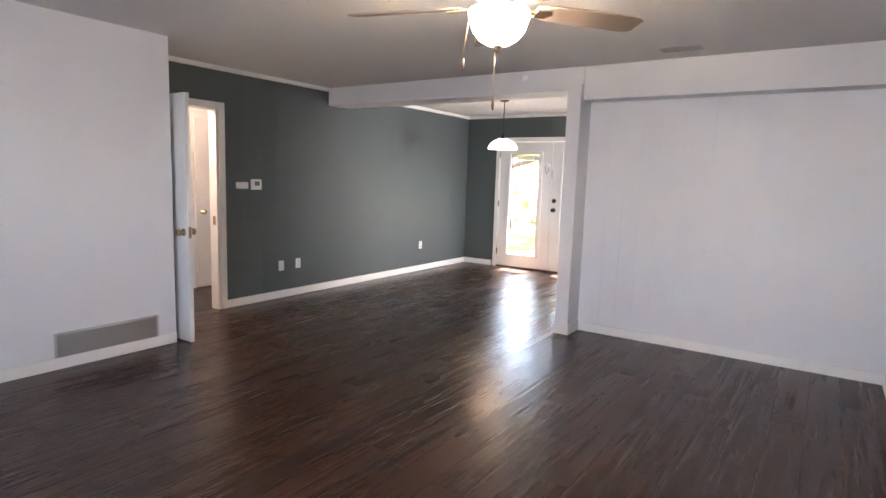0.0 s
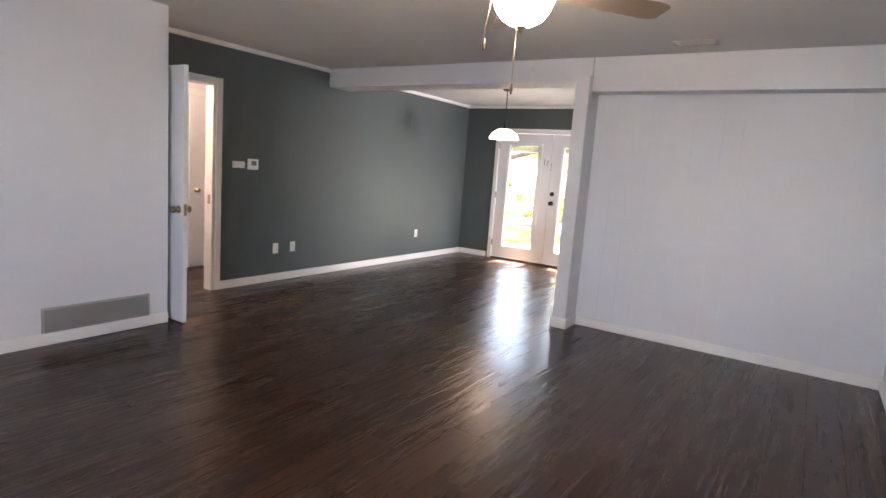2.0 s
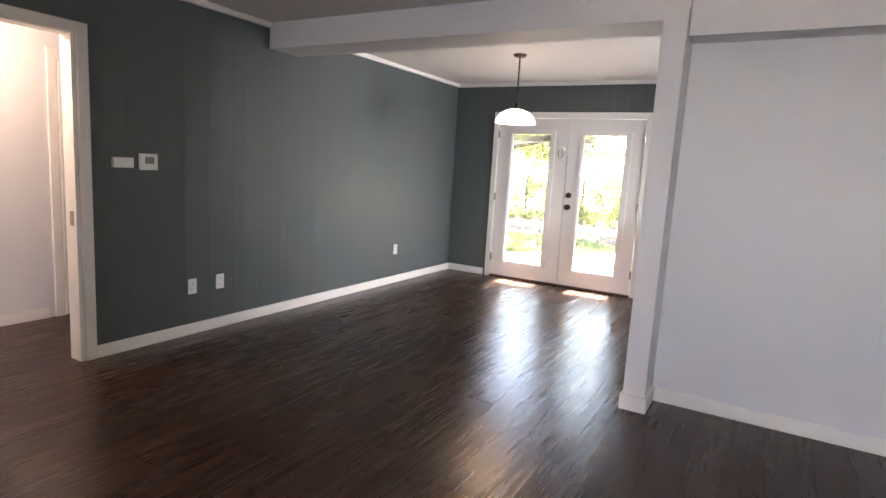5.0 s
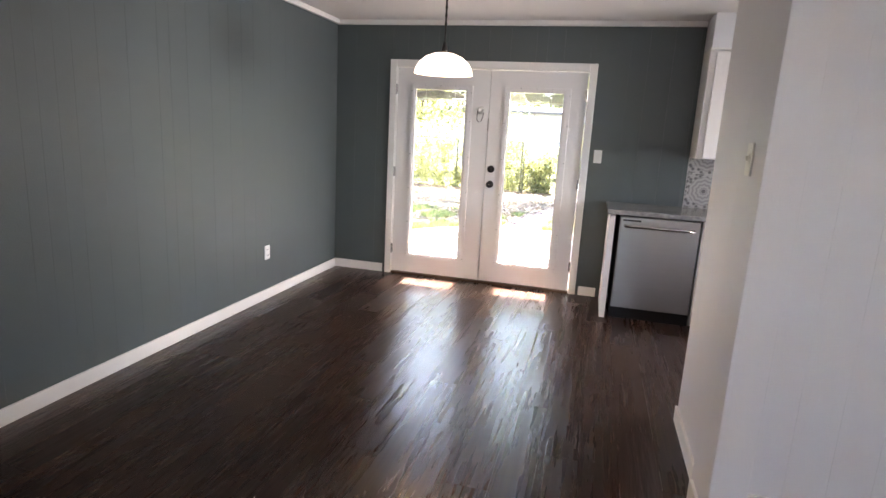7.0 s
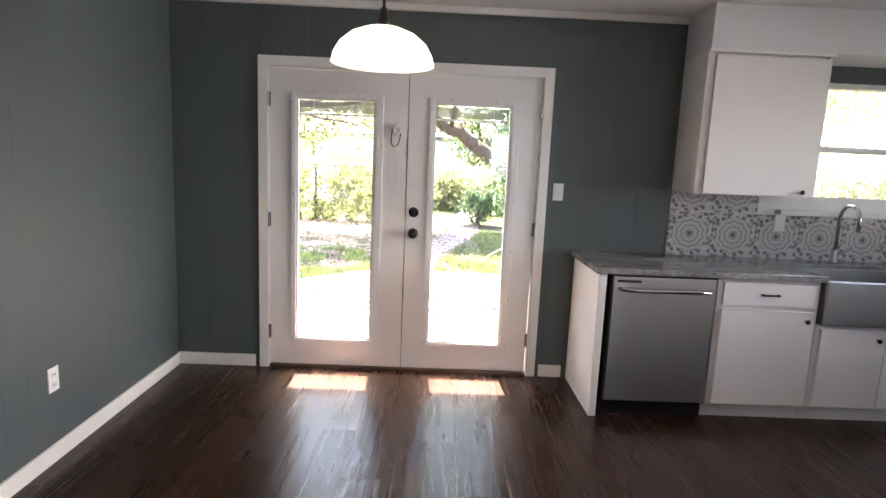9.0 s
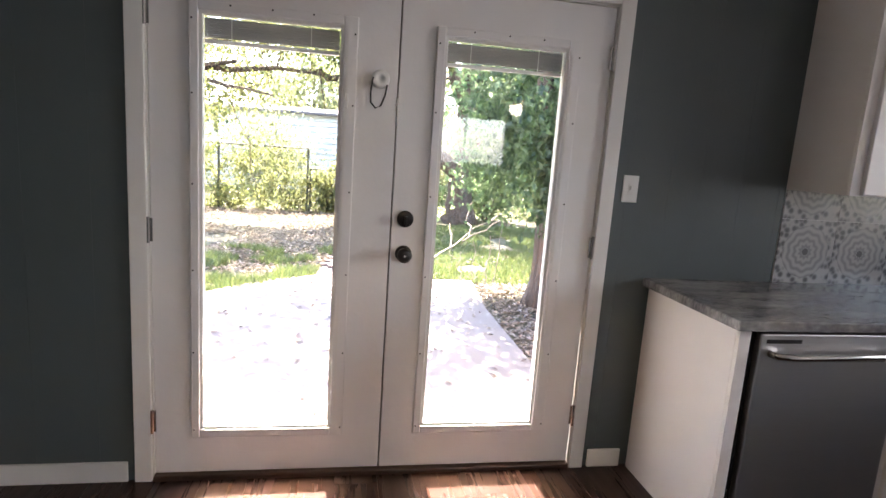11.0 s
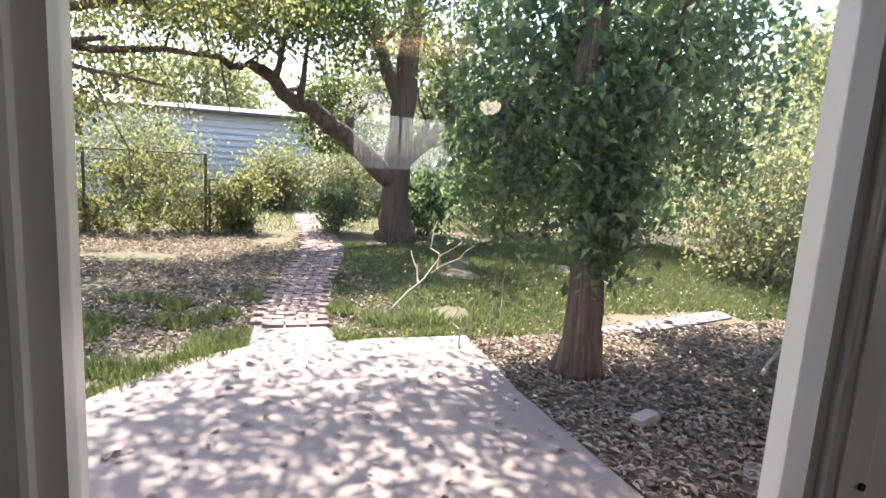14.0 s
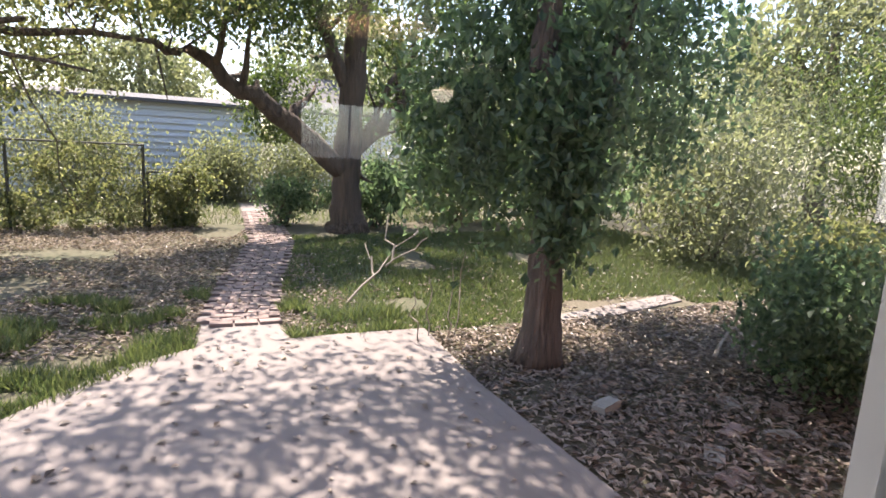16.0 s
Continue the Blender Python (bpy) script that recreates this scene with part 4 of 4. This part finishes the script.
# the forked tree by the path
tree("tree", (3.95, 10.0, GZ), [((3.95, 10.0, GZ), 0.29), ((3.88, 10.0, 0.7), 0.26), ((3.95, 10.0, 2.2), 0.22), ((4.05, 10.0, 3.6), 0.19), ((4.2, 10.1, 6.4), 0.09)],
     [((3.85, 9.98, 0.95), (2.64, 9.9, 1.88), 0.20, 0.165), ((2.66, 9.9, 1.86), (1.45, 9.8, 2.70), 0.165, 0.10), ((1.47, 9.8, 2.68), (0.5, 9.5, 2.80), 0.10, 0.03), ((3.85, 10.0, 2.5), (3.31, 10.0, 3.8), 0.14, 0.08), ((3.94, 10.0, 1.2), (5.05, 10.05, 2.4), 0.14, 0.08), ((5.03, 10.05, 2.38), (5.2, 10.1, 3.9), 0.08, 0.03), ((4.2, 10.0, 1.55), (4.75, 9.9, 2.75), 0.08, 0.04)],
     [((3.6, 10.2, 4.9), (3.8, 2.0, 1.4), 120, 80, (0.28, 0.28, 0.22)), ((1.6, 9.3, 3.6), (2.0, 1.3, 0.75), 100, 70, (0.22, 0.22, 0.18)), ((5.6, 10.4, 2.9), (1.2, 1.0, 1.5), 90, 70, (0.22, 0.22, 0.22)), ((3.0, 11.6, 2.0), (0.9, 0.6, 1.2), 60, 60, (0.18, 0.18, 0.2))],
     LEAF_MID, 0.095, "broad forked tree with rough bark beside the path", 12, 1.4)
# overhanging tree, its trunk out of sight beyond the fence
tree("tree", (-3.6, 8.0, GZ), [((-3.6, 8.0, GZ), 0.24), ((-3.5, 8.0, 2.0), 0.2), ((-3.2, 7.8, 4.2), 0.13)],
     [((-3.5, 8.0, 1.8), (-0.4, 7.6, 2.6), 0.10, 0.03), ((-3.4, 8.0, 2.2), (0.6, 7.2, 3.2), 0.10, 0.03), ((-3.3, 7.9, 3.0), (-1.0, 5.6, 4.4), 0.09, 0.02), ((-3.4, 7.9, 2.5), (0.9, 7.9, 2.55), 0.10, 0.025), ((-2.2, 7.9, 2.5), (0.2, 7.4, 2.1), 0.05, 0.015)],
     [((-0.6, 7.6, 3.3), (2.2, 1.5, 0.75), 145, 34, (0.2, 0.2, 0.16)), ((-1.3, 8.2, 2.1), (1.7, 0.8, 0.6), 60, 40, (0.17, 0.17, 0.15)), ((0.2, 6.2, 4.6), (2.4, 1.8, 0.7), 55, 45, (0.22, 0.22, 0.18)), ((-3.0, 10.0, 2.6), (2.0, 1.5, 1.0), 90, 60, (0.22, 0.22, 0.2)), ((-1.5, 9.2, 2.5), (1.7, 0.7, 0.9), 90, 40, (0.17, 0.17, 0.17)), ((0.4, 7.6, 3.3), (1.6, 0.9, 0.5), 60, 40, (0.18, 0.18, 0.14))],
     LEAF_YELLOW, 0.075, "spreading tree with yellowing leaves beyond the fence", 13, 1.3)


def shrub(at, radii, clumps, per, leaf, mat, label, seed, name="shrub", spread=0.12):
    rng = np.random.default_rng(seed)
    root = thing(name, at, label, "shrub")
    bm = bmesh.new()
    for k in range(7):
        a = 2 * math.pi * k / 7
        limb(bm, (0.05 * math.cos(a), 0.05 * math.sin(a), 0), (radii[0] * 0.6 * math.cos(a), radii[1] * 0.6 * math.sin(a), radii[2] * 1.3), 0.018, 0.005, rng, 5, 0.04)
    part("stems", bm, BARK, root)
    p = clump_points(rng, (0, 0, radii[2]), radii, clumps, per, (spread,) * 3, 0.02)
    scatter("foliage", p, 0.0, leaf, len(p), mat, "", "", parent=root, seed=seed)


shrub((5.15, 2.05, GZ), (0.62, 0.7, 0.52), 90, 80, 0.06, LEAF_DARK, "dark green shrub against the house side", 21)
shrub((8.4, 4.0, GZ), (0.6, 0.8, 0.5), 60, 60, 0.08, LEAF_YELLOW, "loose green shrub at the lawn edge", 22)
shrub((2.95, 10.9, GZ), (0.45, 0.4, 0.5), 35, 60, 0.08, LEAF_DARK, "small dark shrub beside the gate path", 23)
shrub((4.7, 10.6, GZ), (0.9, 0.6, 0.75), 55, 60, 0.10, LEAF_DARK, "dark undergrowth behind the forked tree", 24)
shrub((1.15, 10.9, GZ), (0.5, 0.4, 0.6), 40, 60, 0.07, LEAF_YELLOW, "pale twiggy shrub at the fence corner", 25)
# distant growth, its sunlit paleness partly in the far leaf colour
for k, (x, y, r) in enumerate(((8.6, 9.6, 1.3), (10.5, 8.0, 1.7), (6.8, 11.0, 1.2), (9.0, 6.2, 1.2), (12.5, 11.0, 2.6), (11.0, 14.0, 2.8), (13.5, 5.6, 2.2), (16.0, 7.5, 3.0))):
    shrub((x, y, GZ), (r, r, r * 1.0), 100, 80, 0.09, LEAF_FAR_LIT if k % 2 else LEAF_MID, "sunlit hedge along the garden boundary", 31 + k, "hedge", 0.34)
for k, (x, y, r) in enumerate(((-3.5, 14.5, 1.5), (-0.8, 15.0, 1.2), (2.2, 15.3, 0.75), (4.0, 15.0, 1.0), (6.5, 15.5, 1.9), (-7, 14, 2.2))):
    shrub((x, y, GZ), (r, r * 0.7, r * 0.9), 90, 75, 0.085, LEAF_FAR_LIT, "pale sunlit bushes beyond the fence", 41 + k, "hedge", 0.32)
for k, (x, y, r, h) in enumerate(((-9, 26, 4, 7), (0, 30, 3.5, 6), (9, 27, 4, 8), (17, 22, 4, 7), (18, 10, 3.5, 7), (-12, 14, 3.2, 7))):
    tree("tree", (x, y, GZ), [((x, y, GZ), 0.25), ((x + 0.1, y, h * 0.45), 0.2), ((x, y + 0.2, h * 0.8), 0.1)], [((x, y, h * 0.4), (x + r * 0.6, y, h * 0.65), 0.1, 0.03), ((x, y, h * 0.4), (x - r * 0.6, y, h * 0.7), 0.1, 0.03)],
         [((x, y, h * 0.62), (r, r, h * 0.36), 130, 55, (0.4, 0.4, 0.35))], LEAF_FAR_LIT, 0.24, "leafy tree standing beyond the garden", 51 + k, 0.8)

# wire fence overgrown with vines
def fence_run(x0, x1, y0, y1, height, label, seed, posts=3):
    root = thing("wire_fence", (x0, y0, GZ), label, "fence")
    dx, dy = x1 - x0, y1 - y0
    L = math.hypot(dx, dy)
    for k in range(posts):
        f = k / (posts - 1)
        part("post", lathe(bmesh.new(), [(0.024, 0), (0.024, height), (0.001, height + 0.02)], (dx * f, dy * f, 0), 10), WIRE, root)
    part("top_rail", tube(bmesh.new(), [(0, 0, height - 0.01), (dx, dy, height - 0.01)], 0.018, 8), WIRE, root)
    bm = bmesh.new()
    n = int(L / 0.09)
    for k in range(n):
        for s in (0, 1):
            a, b = k / n, min((k + 8) / n, 1)
            if s:
                a, b = b, a
            tube(bm, [(dx * a, dy * a, 0.03), (dx * b, dy * b, height - 0.02)], 0.0022, 3)
    tagged(part("mesh_wire", bm, WIRE, root), kind="stuff")
    rng = np.random.default_rng(seed)
    c = rng.uniform(0, 1, (int(L * 48), 1))
    hz = rng.uniform(0, 1, (len(c), 1)) ** 1.5 * height
    centres = np.concatenate([c * dx, c * dy + rng.normal(0, 0.08, c.shape), hz], 1)
    pts = np.repeat(centres, 42, 0) + rng.normal(0, 0.075, (len(centres) * 42, 3))
    pts = pts[pts[:, 2] > 0.01]
    tagged(scatter("vines", pts, 0.0, 0.07, len(pts), LEAF_YELLOW, "", "", parent=root, seed=seed), "yellow-green vines climbing the wire", kind="stuff")


fence_run(-6.9, 0.58, 10.75, 10.6, 1.42, "wire mesh fence overgrown with vines", 61, 5)
fence_run(0.64, 1.36, 10.6, 10.9, 0.98, "short wire fence return at the path", 62, 2)

# shed with lap siding, and a neighbour's roof
def lap_house(name, at, w, d, h, roof_h, label, boards):
    root = thing(name, at, label, "building")
    part("wall", boxes(((0, 0, 0), (w, d, h))), SIDING, root)
    for k in range(boards):
        z = k * h / boards
        bm = bmesh.new()
        v = [bm.verts.new(p) for p in ((-0.01, -0.075, z), (w + 0.01, -0.075, z), (w + 0.01, -0.004, z + h / boards), (-0.01, -0.004, z + h / boards), (-0.01, 0, z), (w + 0.01, 0, z))]
        bm.faces.new((v[0], v[1], v[2], v[3])); bm.faces.new((v[0], v[4], v[5], v[1]))
        part("board", bm, SIDING, root)
    bm = bmesh.new()
    e = 0.3
    v = [bm.verts.new(p) for p in ((-e, -e, h), (w + e, -e, h), (w + e, d + e, h), (-e, d + e, h), (-e, d / 2, h + roof_h), (w + e, d / 2, h + roof_h), (-e, -e, h + 0.08), (w + e, -e, h + 0.08))]
    for q in ((0, 1, 7, 6), (6, 7, 5, 4), (4, 5, 2, 3), (0, 6, 4, 3), (1, 2, 5, 7), (0, 3, 2, 1)):
        bm.faces.new([v[i] for i in q])
    part("roof", bm, ROOFING, root)
    return root


lap_house("garden_shed", (-4.0, 17.0, GZ), 7.4, 5.0, 2.42, 0.35, "pale blue-grey shed with horizontal lap siding", 14)
far_house = lap_house("neighbour_house", (5.4, 21.0, GZ), 8.0, 6.0, 2.6, 1.6, "neighbouring house with pale siding and grey roof", 14)
part("window", boxes(((1.2, -0.10, 1.0), (2.2, -0.036, 1.9))), BLACK, far_house)

# brick path
PATH_LINE = [(1.42, 4.30), (1.46, 5.0), (1.72, 6.3), (2.05, 7.5), (2.40, 9.0), (2.52, 10.4), (2.75, 13.0), (2.9, 15.0)]
def path_at(s):
    for (ax, ay), (bx, by) in zip(PATH_LINE, PATH_LINE[1:]):
        L = math.hypot(bx - ax, by - ay)
        if s <= L:
            return ax + (bx - ax) * s / L, ay + (by - ay) * s / L, math.atan2(by - ay, bx - ax)
        s -= L
    return None


path_root = thing("brick_path", (0, 0, GZ), "narrow worn brick garden path dusted with leaves", "path", kind="structure")
bm = bmesh.new()
prev = None
for k in range(60):
    q = path_at(k * 0.18)
    if not q:
        break
    x, y, a = q
    wl = 0.34 + 0.03 * math.sin(k * 1.7)
    nx, ny = -math.sin(a), math.cos(a)
    cur = (bm.verts.new((x + nx * wl, y + ny * wl, 0.012)), bm.verts.new((x - nx * wl, y - ny * wl, 0.012)))
    if prev:
        bm.faces.new((prev[1], cur[1], cur[0], prev[0]))
    prev = cur
part("sand_bed", bm, CONCRETE, path_root)
brick_me = bpy.data.meshes.new("brick")
bm = boxes(((-0.05, -0.095, 0), (0.05, 0.095, 0.03)), bevel=0.005)
bm.to_mesh(brick_me); bm.free(); brick_me.materials.append(BRICK)
rng_b = random.Random(5)
for row in range(75):
    q = path_at(0.55 + row * 0.112)
    if not q:
        break
    x, y, a = q
    for j in range(3):
        off = (j - 1) * 0.205 + (0.05 if row % 2 else -0.05)
        ob = new("brick", brick_me)
        ob.parent = path_root
        ob.matrix_basis = pose(x - math.sin(a) * off, y + math.cos(a) * off, 0.004 + rng_b.uniform(-0.004, 0.008), rng_b.uniform(-2, 2), rng_b.uniform(-2, 2), math.degrees(a) + rng_b.uniform(-4, 4))

# grass and litter
def region(rng, n, x0, x1, y0, y1, keep):
    p = np.stack([rng.uniform(x0, x1, n), rng.uniform(y0, y1, n), np.full(n, GZ)], 1)
    return p[keep(p[:, 0], p[:, 1])]


def off_path(x, y):
    cx = np.interp(y, [p[1] for p in PATH_LINE], [p[0] for p in PATH_LINE])
    return (np.abs(x - cx) > 0.36) | (y < 4.25)


def off_patio(x, y):
    return (x > 2.9) | (y > 4.27) | ((x < 1.1) & (y > 3.35 + 0.85 * x)) | (x < -0.6)


def blades(name, pts, height, label, seed):
    rng = np.random.default_rng(seed)
    n = len(pts)
    a = rng.uniform(0, 2 * np.pi, n)
    h = height * rng.uniform(0.4, 1.3, n)
    w = 0.006 + 0.004 * rng.random(n)
    side = np.stack([np.cos(a), np.sin(a), np.zeros(n)], 1) * w[:, None]
    lean = rng.normal(0, 0.45, (n, 3)) * h[:, None]; lean[:, 2] = h
    v = np.stack([pts - side, pts + side, pts + lean], 1).reshape(-1, 3)
    me = bpy.data.meshes.new(name)
    me.from_pydata(v.tolist(), [], np.arange(n * 3).reshape(-1, 3).tolist())
    me.materials.append(GRASS)
    tagged(new(name, me), label, "grass", kind="stuff")


rg = np.random.default_rng(77)
def patchy(p, scale, cut, seed):
    """Keeps points where a soft noise is high, so that the growth is patchy."""
    keep = [noise.noise(Vector((x * scale, y * scale, seed))) > cut for x, y, _ in p]
    return p[np.array(keep)]


lawn = region(rg, 110000, 2.0, 10.0, 4.2, 9.5, lambda x, y: off_path(x, y) & off_patio(x, y) & ~((x > 4.3) & (x < 6.4) & (y < 4.65)))
blades("grass", patchy(lawn, 1.1, -0.5, 1.0), 0.065, "shaded green lawn grass", 71)
left_grass = region(rg, 60000, -3.0, 1.6, 3.2, 6.0, lambda x, y: off_path(x, y) & off_patio(x, y))
blades("grass", patchy(left_grass, 1.9, 0.06, 2.0), 0.10, "tufted grass along the patio edge", 72)
far_grass = region(rg, 16000, -4.0, 8.0, 11.0, 17.0, lambda x, y: off_path(x, y))
blades("grass", far_grass, 0.10, "sunlit grass beyond the fence", 73)
tuft = region(rg, 9000, 1.75, 3.0, 4.25, 5.3, lambda x, y: off_path(x, y))
blades("grass", patchy(tuft, 2.2, 0.12, 5.0), 0.13, "long grass tufts at the patio edge", 74)

lit = [region(rg, 30000, -4.0, 2.6, 4.4, 11.0, lambda x, y: off_path(x, y)),
       region(rg, 22000, 2.82, 7.5, 0.3, 4.1, lambda x, y: np.ones_like(x, bool)),
       region(rg, 2500, 2.2, 8.0, 4.2, 9.0, lambda x, y: off_path(x, y))]
for k, p in enumerate(lit):
    p = patchy(p, 0.9, -0.3, 7.0 + k) if k != 1 else p
    p[:, 2] += 0.012 + np.random.default_rng(k).uniform(0, 0.03, len(p))
    scatter("leaf_litter", p, 0.7, 0.06, len(p), LITTER, "dry brown fallen leaves on the ground", "leaf litter", "stuff", seed=80 + k, aspect=0.45)
few = region(rg, 260, -0.5, 2.85, 0.5, 4.2, lambda x, y: ~off_patio(x, y))
few[:, 2] = GZ + 0.052
scatter("leaf_litter", few, 0.8, 0.05, len(few), LITTER, "a few dry leaves on the patio", "leaf litter", "stuff", seed=90)
on_path = region(rg, 1500, 1.0, 3.0, 5.2, 11.0, lambda x, y: ~off_path(x, y))
on_path[:, 2] = GZ + 0.042
scatter("leaf_litter", on_path, 0.8, 0.05, len(on_path), LITTER, "dry leaves strewn on the brick path", "leaf litter", "stuff", seed=91)

# bare fallen branch and loose stones
def branch(at, segs, label, seed, r=0.014):
    rng = np.random.default_rng(seed)
    root = thing("fallen_branch", at, label, "branch")
    for s, e in segs:
        bm = bmesh.new()
        limb(bm, s, e, r, 0.004, rng, 6, 0.04)
        part("twig", bm, DEADWOOD, root)


branch((3.1, 5.6, GZ), [((-0.6, -0.4, 0.02), (0.5, 0.5, 0.55)), ((0.0, 0.1, 0.28), (0.55, 0.1, 0.62)), ((0.1, 0.15, 0.33), (0.25, 0.6, 0.85)), ((-0.2, -0.1, 0.2), (-0.15, 0.4, 0.5)), ((0.5, 0.5, 0.55), (0.95, 0.8, 0.62))], "bare pale fallen branch lying on the lawn", 95)
branch((5.2, 2.9, GZ), [((-0.3, -0.1, 0.04), (0.7, 0.35, 0.16))], "dark stick lying on the leaf litter", 96, 0.022)
for k in range(4):
    branch((2.75 + 0.12 * k, 3.9 + 0.1 * (k % 2), GZ), [((0, 0, 0), (0.05 * (k - 1), 0.05, 0.45 + 0.1 * k))], "thin bare upright sapling stem", 97 + k, 0.007)


def stone(at, size, turn, mat, label, name="loose_brick"):
    bm = boxes(((-size[0] / 2, -size[1] / 2, 0), (size[0] / 2, size[1] / 2, size[2])), bevel=0.012)
    rng = random.Random(int(at[0] * 100))
    for v in bm.verts:
        v.co += Vector([rng.uniform(-0.006, 0.006) for _ in range(3)])
    ob = part(name, bm, mat)
    ob.matrix_basis = pose(*at, rng.uniform(-4, 4), rng.uniform(-4, 4), turn)
    tagged(ob, label, "brick", "loose bricks in the leaf litter")


stone((3.40, 2.40, GZ + 0.01), (0.19, 0.10, 0.07), 15, STONE, "pale loose brick lying in the leaves")
for x, y, t in ((3.6, 1.75, 40), (3.95, 1.9, 10), (4.2, 1.75, -20), (3.5, 1.55, 5), (4.3, 2.2, 60), (4.55, 2.0, 30), (3.85, 1.6, 75)):
    stone((x, y, GZ - 0.025), (0.2, 0.11, 0.06), t, BRICK if t % 20 else STONE, "worn reddish loose brick in the leaves")

# ---- planks and wall panels, piece by piece ----
def pieces(parent, name, mat):
    made = {}
    def add(lo, hi):
        size = tuple(round(b - a, 4) for a, b in zip(lo, hi))
        if size not in made:
            bm = boxes(((0, 0, 0), size))
            bmesh.ops.bevel(bm, geom=[e for e in bm.edges if all(v.co.z > size[2] - 1e-4 for v in e.verts)] if name == "plank" else [], offset=0.0006, segments=1, affect="EDGES") if name == "plank" else None
            me = bpy.data.meshes.new(name); bm.to_mesh(me); bm.free(); me.materials.append(mat)
            made[size] = me
        ob = new(name, made[size])
        ob.parent = parent
        ob.location = lo
    return add


floor_ob = bpy.data.objects["floor"]
add = pieces(floor_ob, "plank", PLANK)
pr = random.Random(3)
PW, PL = 0.18, 1.30
x = -1.16
col = 0
while x < 5.60:
    y = 0.0 - (col * 0.47 % PL)
    end = 0.0
    low = -9.88 if x > 0.60 else -6.9
    while end > low + 0.02:
        start = max(y if y < end - 0.01 else end - PL, low)
        lo_x = x
        if not (x + PW < 0.01 and start > -3.0):
            add((lo_x + 0.0004, start + 0.0004, -0.012), (min(lo_x + PW, 5.60) - 0.0004, end - 0.0004, 0.0))
        end = start
        y = start - PL
    x += PW
    col += 1


def panel_run(parent, along, a, b, plane, mat, z0, z1, out, skip=()):
    """Vertical panel strips of uneven widths with narrow grooves between."""
    add = pieces(parent, "panel", mat)
    r = random.Random(int(a * 10) + 9)
    p = a
    while p < b - 0.01:
        q = min(p + r.choice((0.10, 0.15, 0.15, 0.20, 0.23)), b)
        spans = [(z0, z1)]
        for s0, s1, h0, h1 in skip:
            if q > s0 + 0.002 and p < s1 - 0.002:
                if p < s0 - 0.03:
                    q = s0
                elif q > s1 + 0.03 and p < s1:
                    q = s1
                    spans = [(z0, h0), (h1, z1)]
                else:
                    spans = [(z0, h0), (h1, z1)]
        f0, f1 = sorted((plane, plane + out))
        for h0, h1 in spans:
            if h1 - h0 > 0.02 and q - p > 0.01:
                if along == "y":
                    add((f0, p + 0.0004, h0), (f1, q - 0.0004, h1))
                else:
                    add((p + 0.0004, f0, h0), (q - 0.0004, f1, h1))
        p = q


panel_run(west, "y", -5.69, -0.001, -0.008, GREY, 0.0, H, 0.008, [(-5.60, -4.765, 0.0, 2.05)])
panel_run(north, "x", 0.001, 3.339, 0.008, GREY, 0.0, H, -0.008, [(0.60, 2.455, 0.0, 2.05)])
panel_run(part_wall, "x", 3.215, 5.598, -3.034, WHITE_WALL, 0.0, 2.165, -0.006)
panel_run(part_wall, "y", -2.985, -2.312, 3.125, WHITE_WALL, 0.0, H, -0.006)
